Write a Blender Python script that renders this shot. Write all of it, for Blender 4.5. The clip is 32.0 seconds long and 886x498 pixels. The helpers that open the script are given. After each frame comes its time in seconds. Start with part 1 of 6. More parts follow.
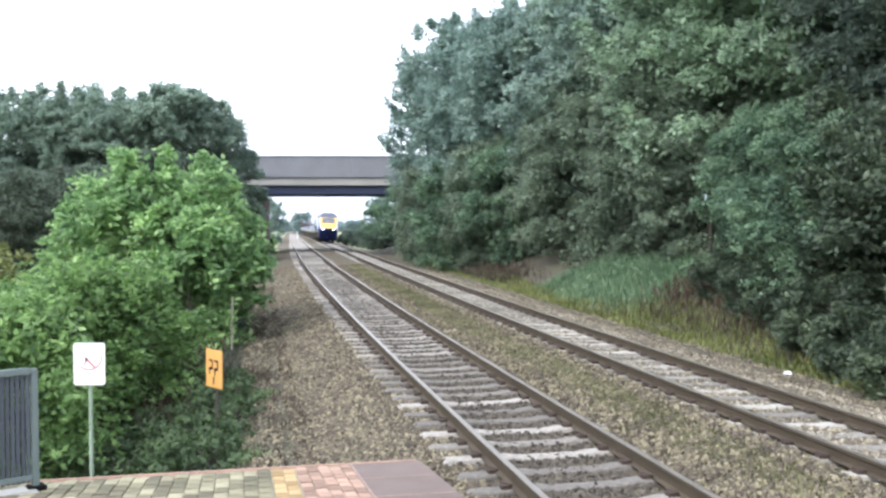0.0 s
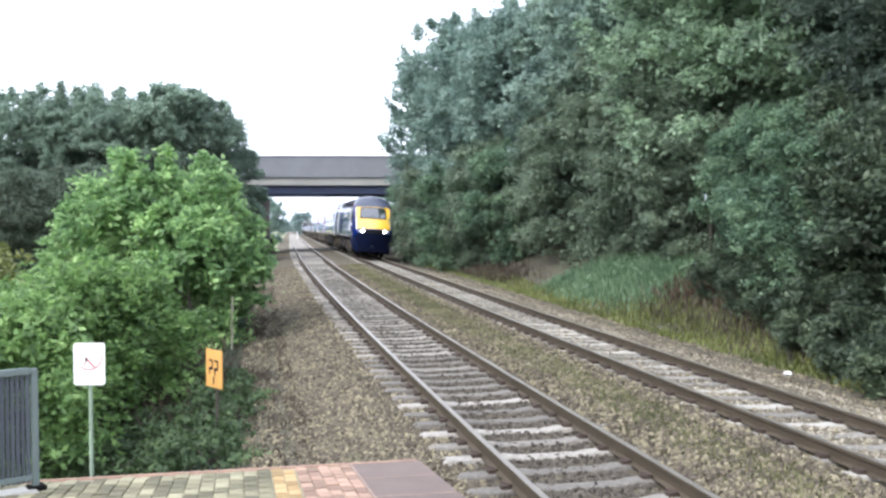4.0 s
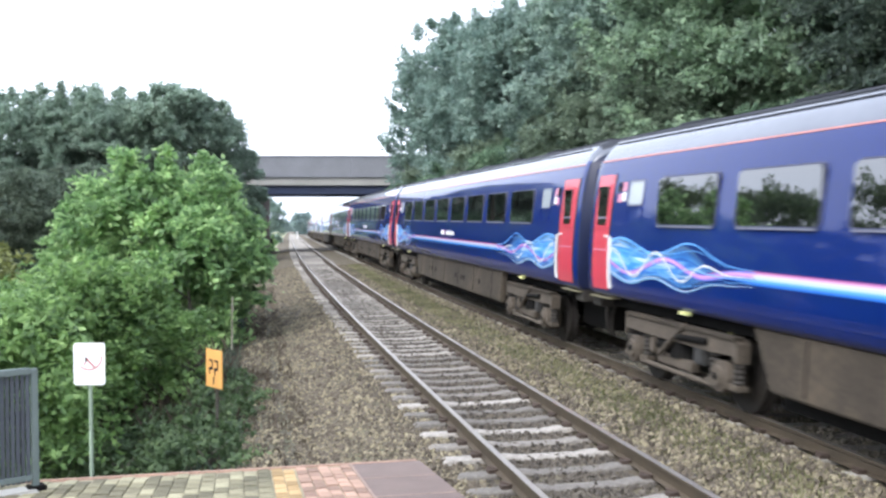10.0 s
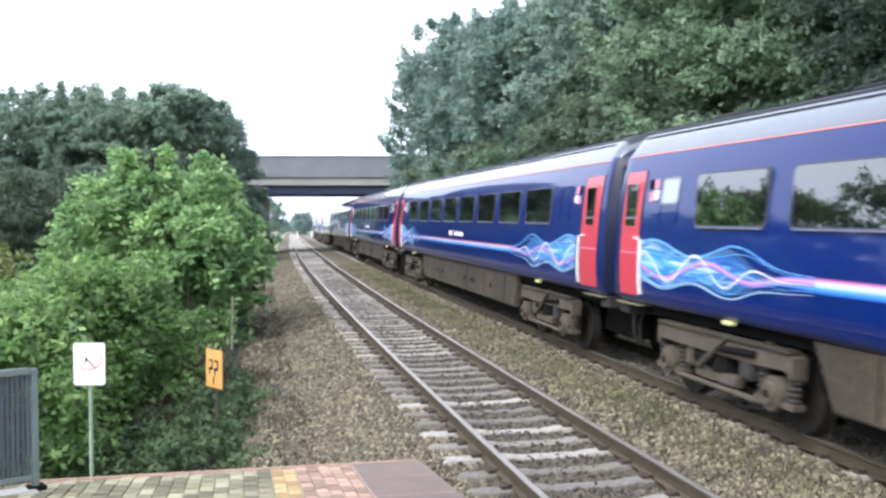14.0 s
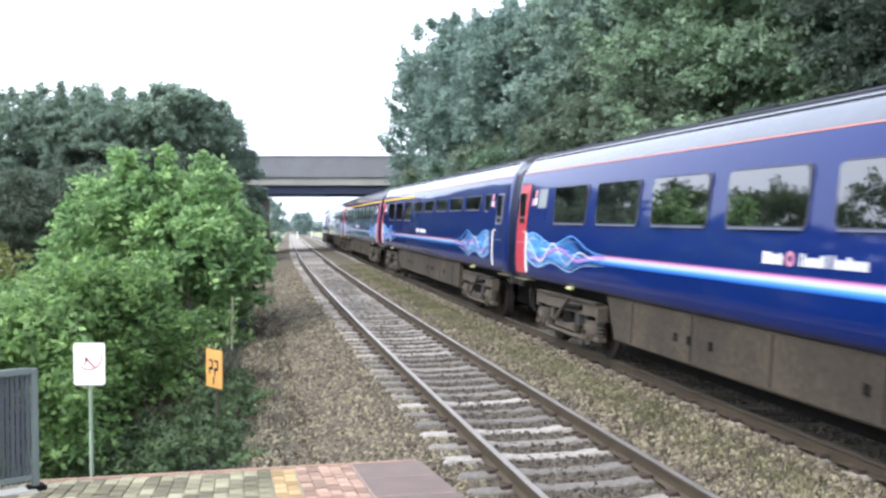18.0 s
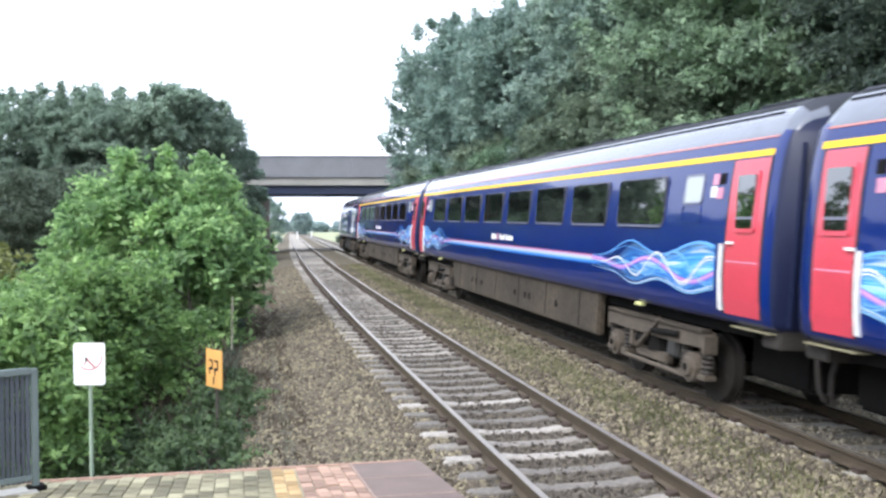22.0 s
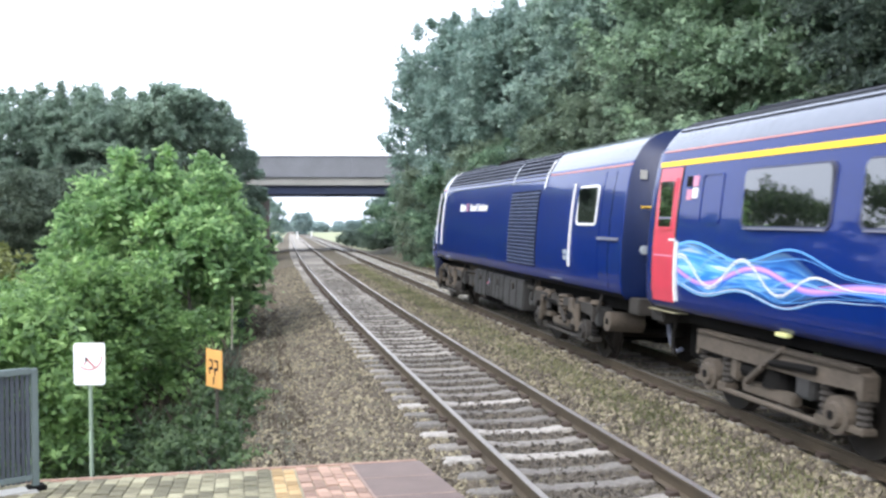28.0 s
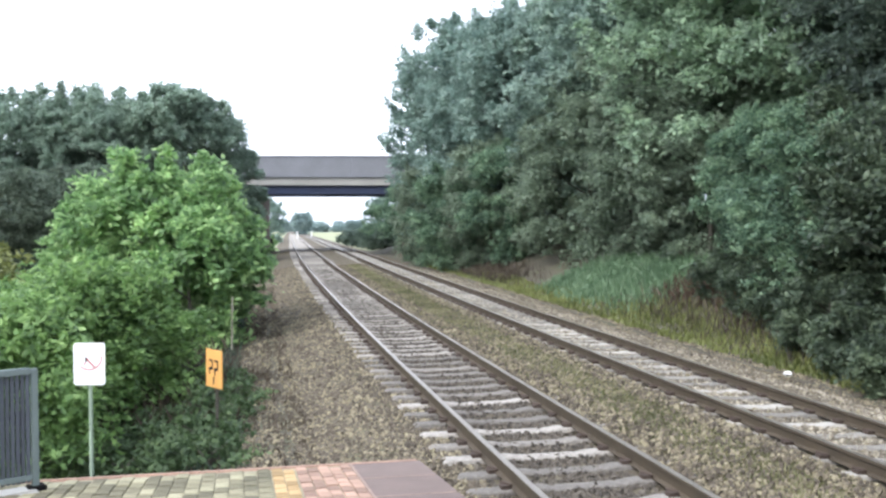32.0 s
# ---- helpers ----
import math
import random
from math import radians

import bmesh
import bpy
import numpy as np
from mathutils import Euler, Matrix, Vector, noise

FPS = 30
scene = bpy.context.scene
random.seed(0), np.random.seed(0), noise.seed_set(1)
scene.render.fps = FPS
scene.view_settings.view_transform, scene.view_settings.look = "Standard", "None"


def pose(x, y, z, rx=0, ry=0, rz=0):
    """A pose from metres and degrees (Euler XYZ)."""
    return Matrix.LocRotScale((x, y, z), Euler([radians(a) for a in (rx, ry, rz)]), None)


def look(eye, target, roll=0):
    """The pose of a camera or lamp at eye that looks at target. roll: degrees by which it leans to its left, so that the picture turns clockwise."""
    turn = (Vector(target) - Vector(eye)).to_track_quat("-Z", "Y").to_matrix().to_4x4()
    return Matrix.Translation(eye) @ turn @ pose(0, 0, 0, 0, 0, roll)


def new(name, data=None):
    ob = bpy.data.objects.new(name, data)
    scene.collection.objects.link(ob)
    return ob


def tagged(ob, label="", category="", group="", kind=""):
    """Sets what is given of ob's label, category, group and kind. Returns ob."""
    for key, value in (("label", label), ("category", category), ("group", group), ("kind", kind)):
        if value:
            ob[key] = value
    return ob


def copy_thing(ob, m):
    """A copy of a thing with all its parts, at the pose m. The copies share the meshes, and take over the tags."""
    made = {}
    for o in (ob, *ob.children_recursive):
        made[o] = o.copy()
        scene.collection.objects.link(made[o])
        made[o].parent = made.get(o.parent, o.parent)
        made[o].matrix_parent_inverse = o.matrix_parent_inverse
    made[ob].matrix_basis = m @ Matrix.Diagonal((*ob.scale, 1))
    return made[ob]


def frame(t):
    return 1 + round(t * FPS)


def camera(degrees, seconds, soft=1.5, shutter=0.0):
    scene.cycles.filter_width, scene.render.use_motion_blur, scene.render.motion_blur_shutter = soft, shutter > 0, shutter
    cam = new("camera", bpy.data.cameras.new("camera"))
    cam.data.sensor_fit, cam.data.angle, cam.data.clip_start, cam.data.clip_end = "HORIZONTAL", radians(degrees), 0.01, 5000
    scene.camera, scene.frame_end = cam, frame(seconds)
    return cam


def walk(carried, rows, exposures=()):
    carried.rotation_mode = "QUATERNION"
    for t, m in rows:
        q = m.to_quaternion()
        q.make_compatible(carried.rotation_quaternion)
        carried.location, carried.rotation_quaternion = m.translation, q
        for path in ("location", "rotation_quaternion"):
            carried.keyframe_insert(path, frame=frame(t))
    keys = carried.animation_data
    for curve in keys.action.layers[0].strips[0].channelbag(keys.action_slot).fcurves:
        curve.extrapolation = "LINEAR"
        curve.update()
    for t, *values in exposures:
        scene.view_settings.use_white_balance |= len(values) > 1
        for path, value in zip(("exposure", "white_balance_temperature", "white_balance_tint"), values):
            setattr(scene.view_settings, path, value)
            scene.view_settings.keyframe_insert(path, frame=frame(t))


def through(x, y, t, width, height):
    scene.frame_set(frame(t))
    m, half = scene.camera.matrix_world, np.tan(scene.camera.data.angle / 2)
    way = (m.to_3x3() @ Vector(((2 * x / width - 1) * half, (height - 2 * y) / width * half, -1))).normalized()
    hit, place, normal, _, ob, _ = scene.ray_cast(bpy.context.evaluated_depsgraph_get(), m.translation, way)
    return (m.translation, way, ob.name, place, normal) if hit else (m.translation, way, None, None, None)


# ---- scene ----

# ---- camera ----
EYE = Vector((0.0, 0.0, 2.53))
cam = camera(50.57, 32.0, soft=2.6, shutter=0.3)
VIEW = look(EYE, EYE + Vector((0.0, 1.0, -0.0344)))
walk(cam, [(0.0, VIEW), (32.0, VIEW)], exposures=[(0.0, 1.2), (32.0, 1.2)])

# ---- light: an overcast summer sky ----
SUN_UP, SUN_TURN = radians(48), radians(222)
world = bpy.data.worlds.new("sky")
scene.world = world
world.use_nodes = True
wn, wl = world.node_tree.nodes, world.node_tree.links
sky = wn.new("ShaderNodeTexSky")
sky.sky_type, sky.sun_disc = "NISHITA", False
sky.sun_elevation, sky.sun_rotation = SUN_UP, SUN_TURN
sky.dust_density, sky.air_density = 4.0, 1.0
pale = wn.new("ShaderNodeHueSaturation")
pale.inputs["Saturation"].default_value = 0.22
cloud = wn.new("ShaderNodeMix")
cloud.data_type = "RGBA"
cloud.inputs["Factor"].default_value = 0.55
cloud.inputs["B"].default_value = (9.3, 10.4, 12.9, 1.0)
wl.new(sky.outputs["Color"], pale.inputs["Color"])
wl.new(pale.outputs["Color"], cloud.inputs["A"])
wl.new(cloud.outputs["Result"], wn["Background"].inputs["Color"])
wn["Background"].inputs["Strength"].default_value = 0.13
sun = new("sun", bpy.data.lights.new("sun", "SUN"))
sun.data.energy, sun.data.angle, sun.data.color = 1.0, radians(30), (1.0, 0.98, 0.95)
to_sun = Vector((math.sin(SUN_TURN) * math.cos(SUN_UP), math.cos(SUN_TURN) * math.cos(SUN_UP), math.sin(SUN_UP)))
sun.matrix_world = look(to_sun * 50, (0, 0, 0))

# ---- line of the railway: centre of the near track, and the arc of the far one ----
GAUGE, TRACKS, CANT, FAR_CANT = 1.505, 3.65, -0.005, 0.06
LINE = (3.538, -0.22457, 0.000529, -0.0000015126)
BEND = 105.0


def near_line(y):
    """x and slope dx/dy of the near track's centre at y."""
    yy = min(max(y, 0.0), BEND)
    a, b, c, d = LINE
    x = a + b * yy + c * yy * yy + d * yy ** 3
    s = b + 2 * c * yy + 3 * d * yy * yy
    return x + s * (y - yy), s


def fall(y):
    """The line runs level past the platform, then down a gentle gradient to the bridge and beyond."""
    q = min(max(y - 30.0, 0.0), 55.0)
    return -0.000115 * (q * q + 2 * q * max(0.0, y - 85.0))


def beside(y, o, z=0.0):
    """A point o metres to the right of the near track's centre, z over its rails."""
    x, s = near_line(y)
    n = 1 / math.sqrt(1 + s * s)
    return Vector((x + o * n, y - o * s * n, z + fall(y)))


ARC_Y = np.arange(-270.0, 460.0, 0.1)
ARC_P = np.array([beside(y, TRACKS)[:2] for y in ARC_Y])
ARC_S = np.concatenate([[0], np.cumsum(np.hypot(np.diff(ARC_P[:, 0]), np.diff(ARC_P[:, 1])))])
ARC_S -= np.interp(0.0, ARC_P[:, 1], ARC_S)


def on_far_track(s):
    y = float(np.interp(s, ARC_S, ARC_P[:, 1]))
    return Vector((np.interp(s, ARC_S, ARC_P[:, 0]), y, fall(y)))


# arc place of the train's leading tip, second by second; it slows all along
NOSE = (123.05, 106.51, 90.4, 74.72, 59.47, 44.64, 30.24, 16.14, 2.38, -10.95, -23.9, -36.34, -48.33, -59.89, -71.08, -81.77, -92.01,
        -101.83, -111.29, -120.29, -128.96, -137.24, -145.14, -152.82, -160.24, -167.37, -174.26, -180.91, -187.27, -193.34, -199.09, -204.55, -209.95)


def nose_at(t):
    i = min(int(t), 31)
    q = t - i
    p1, p2 = NOSE[i], NOSE[i + 1]
    p0 = NOSE[i - 1] if i else 2 * p1 - p2
    p3 = NOSE[i + 2] if i < 31 else 2 * p2 - p1
    return 0.5 * (2 * p1 + (p2 - p0) * q + (2 * p0 - 5 * p1 + 4 * p2 - p3) * q * q + (3 * p1 - p0 - 3 * p2 + p3) * q ** 3)


# ---- materials ----
def mat(name, colour, rough=0.6, metal=0.0, vary=0.25, scale=6.0, fine=60.0, bump=0.15, tint=None, spec=0.5, coat=0.0, per="", depth=0.01, ior=1.5):
    """A surface with variation at two scales; per: 'object' or 'island' varies the pieces too."""
    m = bpy.data.materials.new(name)
    m.use_nodes = True
    n, l = m.node_tree.nodes, m.node_tree.links
    p = n["Principled BSDF"]
    p.inputs["Roughness"].default_value, p.inputs["Metallic"].default_value = rough, metal
    p.inputs["Specular IOR Level"].default_value = spec
    p.inputs["Coat Weight"].default_value = coat
    p.inputs["Coat Roughness"].default_value, p.inputs["IOR"].default_value = 0.04, ior
    where = n.new("ShaderNodeTexCoord")
    big, small = n.new("ShaderNodeTexNoise"), n.new("ShaderNodeTexNoise")
    big.inputs["Scale"].default_value, small.inputs["Scale"].default_value = scale, fine
    big.inputs["Detail"].default_value, small.inputs["Detail"].default_value = 5, 3
    for q in (big, small):
        l.new(where.outputs["Object"], q.inputs["Vector"])
    add = n.new("ShaderNodeMath")
    add.operation = "MULTIPLY_ADD"
    add.inputs[1].default_value = 0.6
    l.new(big.outputs["Fac"], add.inputs[0])
    half = n.new("ShaderNodeMath")
    half.operation = "MULTIPLY"
    half.inputs[1].default_value = 0.4
    l.new(small.outputs["Fac"], half.inputs[0])
    l.new(half.outputs[0], add.inputs[2])
    fac = add.outputs[0]
    if per:
        info = n.new("ShaderNodeObjectInfo" if per == "object" else "ShaderNodeNewGeometry")
        mix = n.new("ShaderNodeMath")
        mix.operation = "MULTIPLY_ADD"
        mix.inputs[1].default_value = 0.5
        l.new(info.outputs["Random" if per == "object" else "Random Per Island"], mix.inputs[0])
        sub = n.new("ShaderNodeMath")
        sub.operation = "SUBTRACT"
        sub.inputs[1].default_value = 0.25
        l.new(fac, sub.inputs[0])
        l.new(sub.outputs[0], mix.inputs[2])
        fac = mix.outputs[0]
    ramp = n.new("ShaderNodeValToRGB")
    c = Vector(colour)
    t = Vector(tint) if tint else c * (1 + vary)
    lo = c * (1 - vary)
    ramp.color_ramp.elements[0].position, ramp.color_ramp.elements[1].position = 0.28, 0.72
    ramp.color_ramp.elements[0].color, ramp.color_ramp.elements[1].color = (*lo, 1), (*t, 1)
    mid = ramp.color_ramp.elements.new(0.5)
    mid.color = (*c, 1)
    l.new(fac, ramp.inputs["Fac"])
    l.new(ramp.outputs["Color"], p.inputs["Base Color"])
    if bump:
        b = n.new("ShaderNodeBump")
        b.inputs["Strength"].default_value, b.inputs["Distance"].default_value = bump, depth
        l.new(small.outputs["Fac"], b.inputs["Height"])
        l.new(b.outputs["Normal"], p.inputs["Normal"])
    return m


def leaf_mat(name, dark, mid, light, through=0.3):
    m = bpy.data.materials.new(name)
    m.use_nodes = True
    n, l = m.node_tree.nodes, m.node_tree.links
    p = n["Principled BSDF"]
    p.inputs["Roughness"].default_value = 0.45
    p.inputs["Specular IOR Level"].default_value = 0.35
    geo = n.new("ShaderNodeNewGeometry")
    where = n.new("ShaderNodeTexCoord")
    big = n.new("ShaderNodeTexNoise")
    big.inputs["Scale"].default_value, big.inputs["Detail"].default_value = 0.6, 5
    big.inputs["Roughness"].default_value = 0.75
    l.new(where.outputs["Object"], big.inputs["Vector"])
    mix = n.new("ShaderNodeMath")
    mix.operation = "MULTIPLY_ADD"
    mix.inputs[1].default_value = 0.4
    l.new(geo.outputs["Random Per Island"], mix.inputs[0])
    sub = n.new("ShaderNodeMath")
    sub.operation = "MULTIPLY_ADD"
    sub.inputs[1].default_value, sub.inputs[2].default_value = 1.6, -0.5
    l.new(big.outputs["Fac"], sub.inputs[0])
    l.new(sub.outputs[0], mix.inputs[2])
    ramp = n.new("ShaderNodeValToRGB")
    ramp.color_ramp.elements[0].color, ramp.color_ramp.elements[1].color = (*dark, 1), (*light, 1)
    ramp.color_ramp.elements[0].position, ramp.color_ramp.elements[1].position = 0.15, 0.9
    e = ramp.color_ramp.elements.new(0.5)
    e.color = (*mid, 1)
    l.new(mix.outputs[0], ramp.inputs["Fac"])
    l.new(ramp.outputs["Color"], p.inputs["Base Color"])
    tr = n.new("ShaderNodeBsdfTranslucent")
    l.new(ramp.outputs["Color"], tr.inputs["Color"])
    both = n.new("ShaderNodeMixShader")
    both.inputs[0].default_value = through
    l.new(p.outputs[0], both.inputs[1])
    l.new(tr.outputs[0], both.inputs[2])
    l.new(both.outputs[0], n["Material Output"].inputs["Surface"])
    return m


def band_mat(name, stops):
    """Paint whose colours run across a strip, along its UV's second axis."""
    m = bpy.data.materials.new(name)
    m.use_nodes = True
    n, l = m.node_tree.nodes, m.node_tree.links
    p = n["Principled BSDF"]
    p.inputs["Roughness"].default_value, p.inputs["Coat Weight"].default_value = 0.25, 0.5
    uv, sep, ramp = n.new("ShaderNodeTexCoord"), n.new("ShaderNodeSeparateXYZ"), n.new("ShaderNodeValToRGB")
    l.new(uv.outputs["UV"], sep.inputs[0])
    l.new(sep.outputs["Y"], ramp.inputs["Fac"])
    while len(ramp.color_ramp.elements) < len(stops):
        ramp.color_ramp.elements.new(0.5)
    for e, (at, c) in zip(ramp.color_ramp.elements, stops):
        e.position, e.color = at, (*c, 1)
    l.new(ramp.outputs["Color"], p.inputs["Base Color"])
    return m


def glow(name, colour, strength):
    m = bpy.data.materials.new(name)
    m.use_nodes = True
    p = m.node_tree.nodes["Principled BSDF"]
    p.inputs["Base Color"].default_value = (*colour, 1)
    p.inputs["Emission Color"].default_value, p.inputs["Emission Strength"].default_value = (*colour, 1), strength
    return m


M_EARTH = mat("earth_and_grit", (0.09, 0.08, 0.057), 0.95, vary=0.45, scale=0.8, fine=14, bump=0.6, tint=(0.09, 0.102, 0.049), depth=0.03)
M_FIELD = mat("field_grass", (0.28, 0.3, 0.18), 0.95, vary=0.3, scale=0.1, fine=3, bump=0.3, tint=(0.36, 0.36, 0.18), depth=0.03)
M_BALLAST = mat("ballast_bed", (0.111, 0.089, 0.061), 0.95, vary=0.4, scale=1.2, fine=26, bump=0.9, tint=(0.107, 0.107, 0.059), depth=0.04)
M_STONE = mat("ballast_stone", (0.147, 0.122, 0.091), 0.9, vary=0.5, scale=1.6, fine=20, bump=0.2, tint=(0.295, 0.26, 0.17), per="island")
M_CHIP = mat("pale_ballast_stone", (0.215, 0.188, 0.145), 0.9, vary=0.45, scale=0.9, fine=20, bump=0.2, tint=(0.42, 0.38, 0.3), per="island")
M_OILY = mat("oil_stained_ballast_stone", (0.082, 0.069, 0.055), 0.85, vary=0.5, scale=0.9, fine=20, bump=0.2, tint=(0.123, 0.107, 0.086), per="island")
M_CONCRETE = mat("sleeper_concrete", (0.22, 0.2, 0.175), 0.85, vary=0.4, scale=11, fine=40, bump=0.6, tint=(0.345, 0.32, 0.285), per="object")
M_PALE_CONCRETE = mat("pale_sleeper_concrete", (0.25, 0.234, 0.207), 0.85, vary=0.35, scale=11, fine=40, bump=0.5, tint=(0.39, 0.37, 0.33), per="object")
M_RAIL = mat("rail_rust", (0.077, 0.059, 0.039), 0.75, 0.2, vary=0.3, scale=3, fine=50, bump=0.3)
M_RAILTOP = mat("rail_running_steel", (0.37, 0.335, 0.29), 0.4, 0.75, vary=0.2, scale=2, fine=30, bump=0.05)
M_CLIP = mat("rusty_clip", (0.07, 0.05, 0.04), 0.8, 0.3)
M_BRIDGE = mat("bridge_concrete", (0.205, 0.21, 0.23), 0.85, vary=0.18, scale=0.6, fine=9, bump=0.2)
M_BRIDGE_PALE = mat("bridge_edge_concrete", (0.344, 0.336, 0.312), 0.85, vary=0.15, scale=0.5, fine=8, bump=0.2)
M_GIRDER = mat("girder_blue_paint", (0.02, 0.03, 0.07), 0.6, vary=0.2, scale=0.8, fine=12)
M_BRICK = mat("abutment_brick", (0.16, 0.12, 0.1), 0.9, vary=0.3, scale=1.5, fine=14, bump=0.4)
M_BARK = mat("bark", (0.065, 0.06, 0.047), 0.95, vary=0.35, scale=3, fine=30, bump=0.8, depth=0.03)
# oak leaves made paler and bluer in colour to stand for haze
L_DARK = leaf_mat("leaf_oak_haze_tint", (0.1, 0.168, 0.151), (0.245, 0.345, 0.294), (0.45, 0.565, 0.483), 0.5)
L_ELM = leaf_mat("leaf_elm", (0.14, 0.2, 0.146), (0.31, 0.43, 0.298), (0.53, 0.68, 0.449), 0.5)
L_HAZEL = leaf_mat("leaf_hazel", (0.05, 0.095, 0.067), (0.147, 0.24, 0.159), (0.395, 0.545, 0.342), 0.5)
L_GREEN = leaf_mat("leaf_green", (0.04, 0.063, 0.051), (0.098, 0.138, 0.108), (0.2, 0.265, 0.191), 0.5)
L_BRIGHT = leaf_mat("leaf_fresh", (0.06, 0.12, 0.058), (0.24, 0.4, 0.164), (0.64, 0.85, 0.404), 0.55)
L_DUSK = leaf_mat("leaf_blackthorn", (0.058, 0.082, 0.062), (0.135, 0.178, 0.128), (0.24, 0.3, 0.21), 0.5)
L_BRAMBLE = leaf_mat("leaf_bramble", (0.055, 0.11, 0.043), (0.175, 0.3, 0.101), (0.42, 0.61, 0.222), 0.5)
# dark leaf colour that holds the shade below the trees
L_SHADE = leaf_mat("leaf_shaded", (0.036, 0.055, 0.04), (0.088, 0.125, 0.08), (0.2, 0.26, 0.155), 0.45)
L_NETTLE = leaf_mat("leaf_nettle", (0.035, 0.062, 0.03), (0.09, 0.145, 0.065), (0.2, 0.28, 0.125), 0.45)
L_GREY = leaf_mat("leaf_grey_willow", (0.092, 0.132, 0.094), (0.19, 0.25, 0.178), (0.33, 0.41, 0.288), 0.5)
# haze over the farther trees is put into this pale leaf colour
L_HAZE = leaf_mat("leaf_ash_haze_tint", (0.11, 0.17, 0.151), (0.27, 0.365, 0.309), (0.47, 0.6, 0.471), 0.5)
L_GRASS = leaf_mat("grass_blade", (0.085, 0.15, 0.082), (0.165, 0.26, 0.15), (0.27, 0.38, 0.225), 0.45)
# leaf colour of the belt is lightened to carry the haze before it
L_BLUE = leaf_mat("leaf_alder_haze_tint", (0.125, 0.185, 0.14), (0.27, 0.36, 0.285), (0.42, 0.52, 0.41), 0.6)
L_YELLOW = leaf_mat("leaf_weed", (0.09, 0.11, 0.035), (0.19, 0.215, 0.075), (0.31, 0.33, 0.12), 0.4)
L_DRY = leaf_mat("dry_grass", (0.09, 0.1, 0.045), (0.175, 0.18, 0.085), (0.33, 0.31, 0.18), 0.4)
L_BROWN = leaf_mat("leaf_dead_bramble", (0.045, 0.036, 0.026), (0.085, 0.068, 0.05), (0.15, 0.12, 0.085))
L_RUST = leaf_mat("dead_bracken", (0.046, 0.031, 0.023), (0.1, 0.064, 0.045), (0.17, 0.112, 0.076), 0.3)
# distance haze is mixed into this leaf colour as paleness
L_FAR = leaf_mat("leaf_distant_haze_tint", (0.22, 0.3, 0.29), (0.3, 0.39, 0.38), (0.4, 0.49, 0.47), 0.55)
M_BLUE = mat("train_blue_paint", (0.0028, 0.0185, 0.138), 0.35, vary=0.12, scale=0.8, fine=8, bump=0.0, coat=0.85, spec=0.05)
# body blue, darkened in colour for shade below the nose; end wall too
M_VALANCE = mat("body_blue_darkened", (0.003, 0.011, 0.055), 0.4, vary=0.2, scale=1.5, fine=14, bump=0.0, spec=0.3)
M_NAVY = mat("train_navy_paint", (0.009, 0.014, 0.046), 0.35, vary=0.15, scale=1.5, fine=14, bump=0.0, spec=0.3)
M_DOME = mat("train_dome_slate", (0.06, 0.07, 0.11), 0.24, vary=0.15, scale=1.5, fine=14, bump=0.0, coat=0.8)
M_ROOF = mat("train_roof_grey", (0.11, 0.122, 0.155), 0.22, vary=0.15, scale=1.0, fine=8, bump=0.02, coat=0.7)
M_LOUVRE = mat("roof_louvre_slat", (0.15, 0.165, 0.21), 0.4, vary=0.2, spec=0.4)
M_SOOT = mat("engine_roof_soot", (0.009, 0.011, 0.022), 0.85, spec=0.15, vary=0.3, scale=1.2, fine=12)
M_ROOFDARK = mat("train_roof_sooty", (0.028, 0.031, 0.04), 0.6, spec=0.3, vary=0.3, scale=1.2, fine=12)
M_TANK = mat("grey_tank_paint", (0.031, 0.03, 0.029), 0.8, vary=0.4, scale=2, fine=18)
M_SLAT = mat("grille_blue_slat", (0.095, 0.12, 0.21), 0.4, vary=0.15)
M_MESHBAR = mat("grille_mesh_bar", (0.05, 0.07, 0.15), 0.5, vary=0.15)
M_RED = mat("door_red_paint", (0.58, 0.055, 0.088), 0.3, vary=0.08, scale=2, fine=20, bump=0.0, coat=0.4)
M_YELLOW = mat("warning_yellow_paint", (0.82, 0.5, 0.05), 0.25, vary=0.08, scale=2, fine=20, bump=0.0, coat=1.0, spec=0.9, ior=1.65)
M_BAND = mat("first_class_yellow_paint", (0.82, 0.5, 0.02), 0.4, vary=0.08, scale=2, fine=20, bump=0.0, coat=0.15, spec=0.2)
M_STEP = mat("worn_yellow_step_edge", (0.2, 0.18, 0.11), 0.7, vary=0.2)
M_INDICATOR = mat("pale_yellow_enamel", (0.66, 0.66, 0.3), 0.5, vary=0.1)
M_WHITE = mat("white_paint", (0.78, 0.78, 0.76), 0.4, vary=0.08, scale=3, fine=25, bump=0.0)
M_PINK = mat("pink_paint", (0.615, 0.246, 0.344), 0.4, vary=0.08, scale=3, fine=25, bump=0.0)
M_CYAN = mat("pale_blue_paint", (0.205, 0.451, 0.738), 0.35, vary=0.08, scale=3, fine=25, bump=0.0)
M_LINE = mat("red_cantrail_line", (0.47, 0.17, 0.15), 0.4, vary=0.1)
M_GLASS = mat("tinted_window_glass", (0.005, 0.006, 0.006), 0.02, vary=0.1, bump=0.0, spec=0.9, coat=0.6, ior=1.95)
M_PALEGLASS = mat("frosted_window_glass", (0.369, 0.41, 0.435), 0.15, vary=0.05, bump=0.0, spec=0.8)
M_TRIM = mat("grey_rubber_frame", (0.15, 0.16, 0.21), 0.5, vary=0.1)
M_FRAME = mat("dusty_bogie_frame", (0.082, 0.066, 0.05), 0.9, vary=0.45, scale=2.0, fine=25, bump=0.3)
M_RUBBER = mat("dark_rubber_frame", (0.05, 0.055, 0.1), 0.5, vary=0.1)
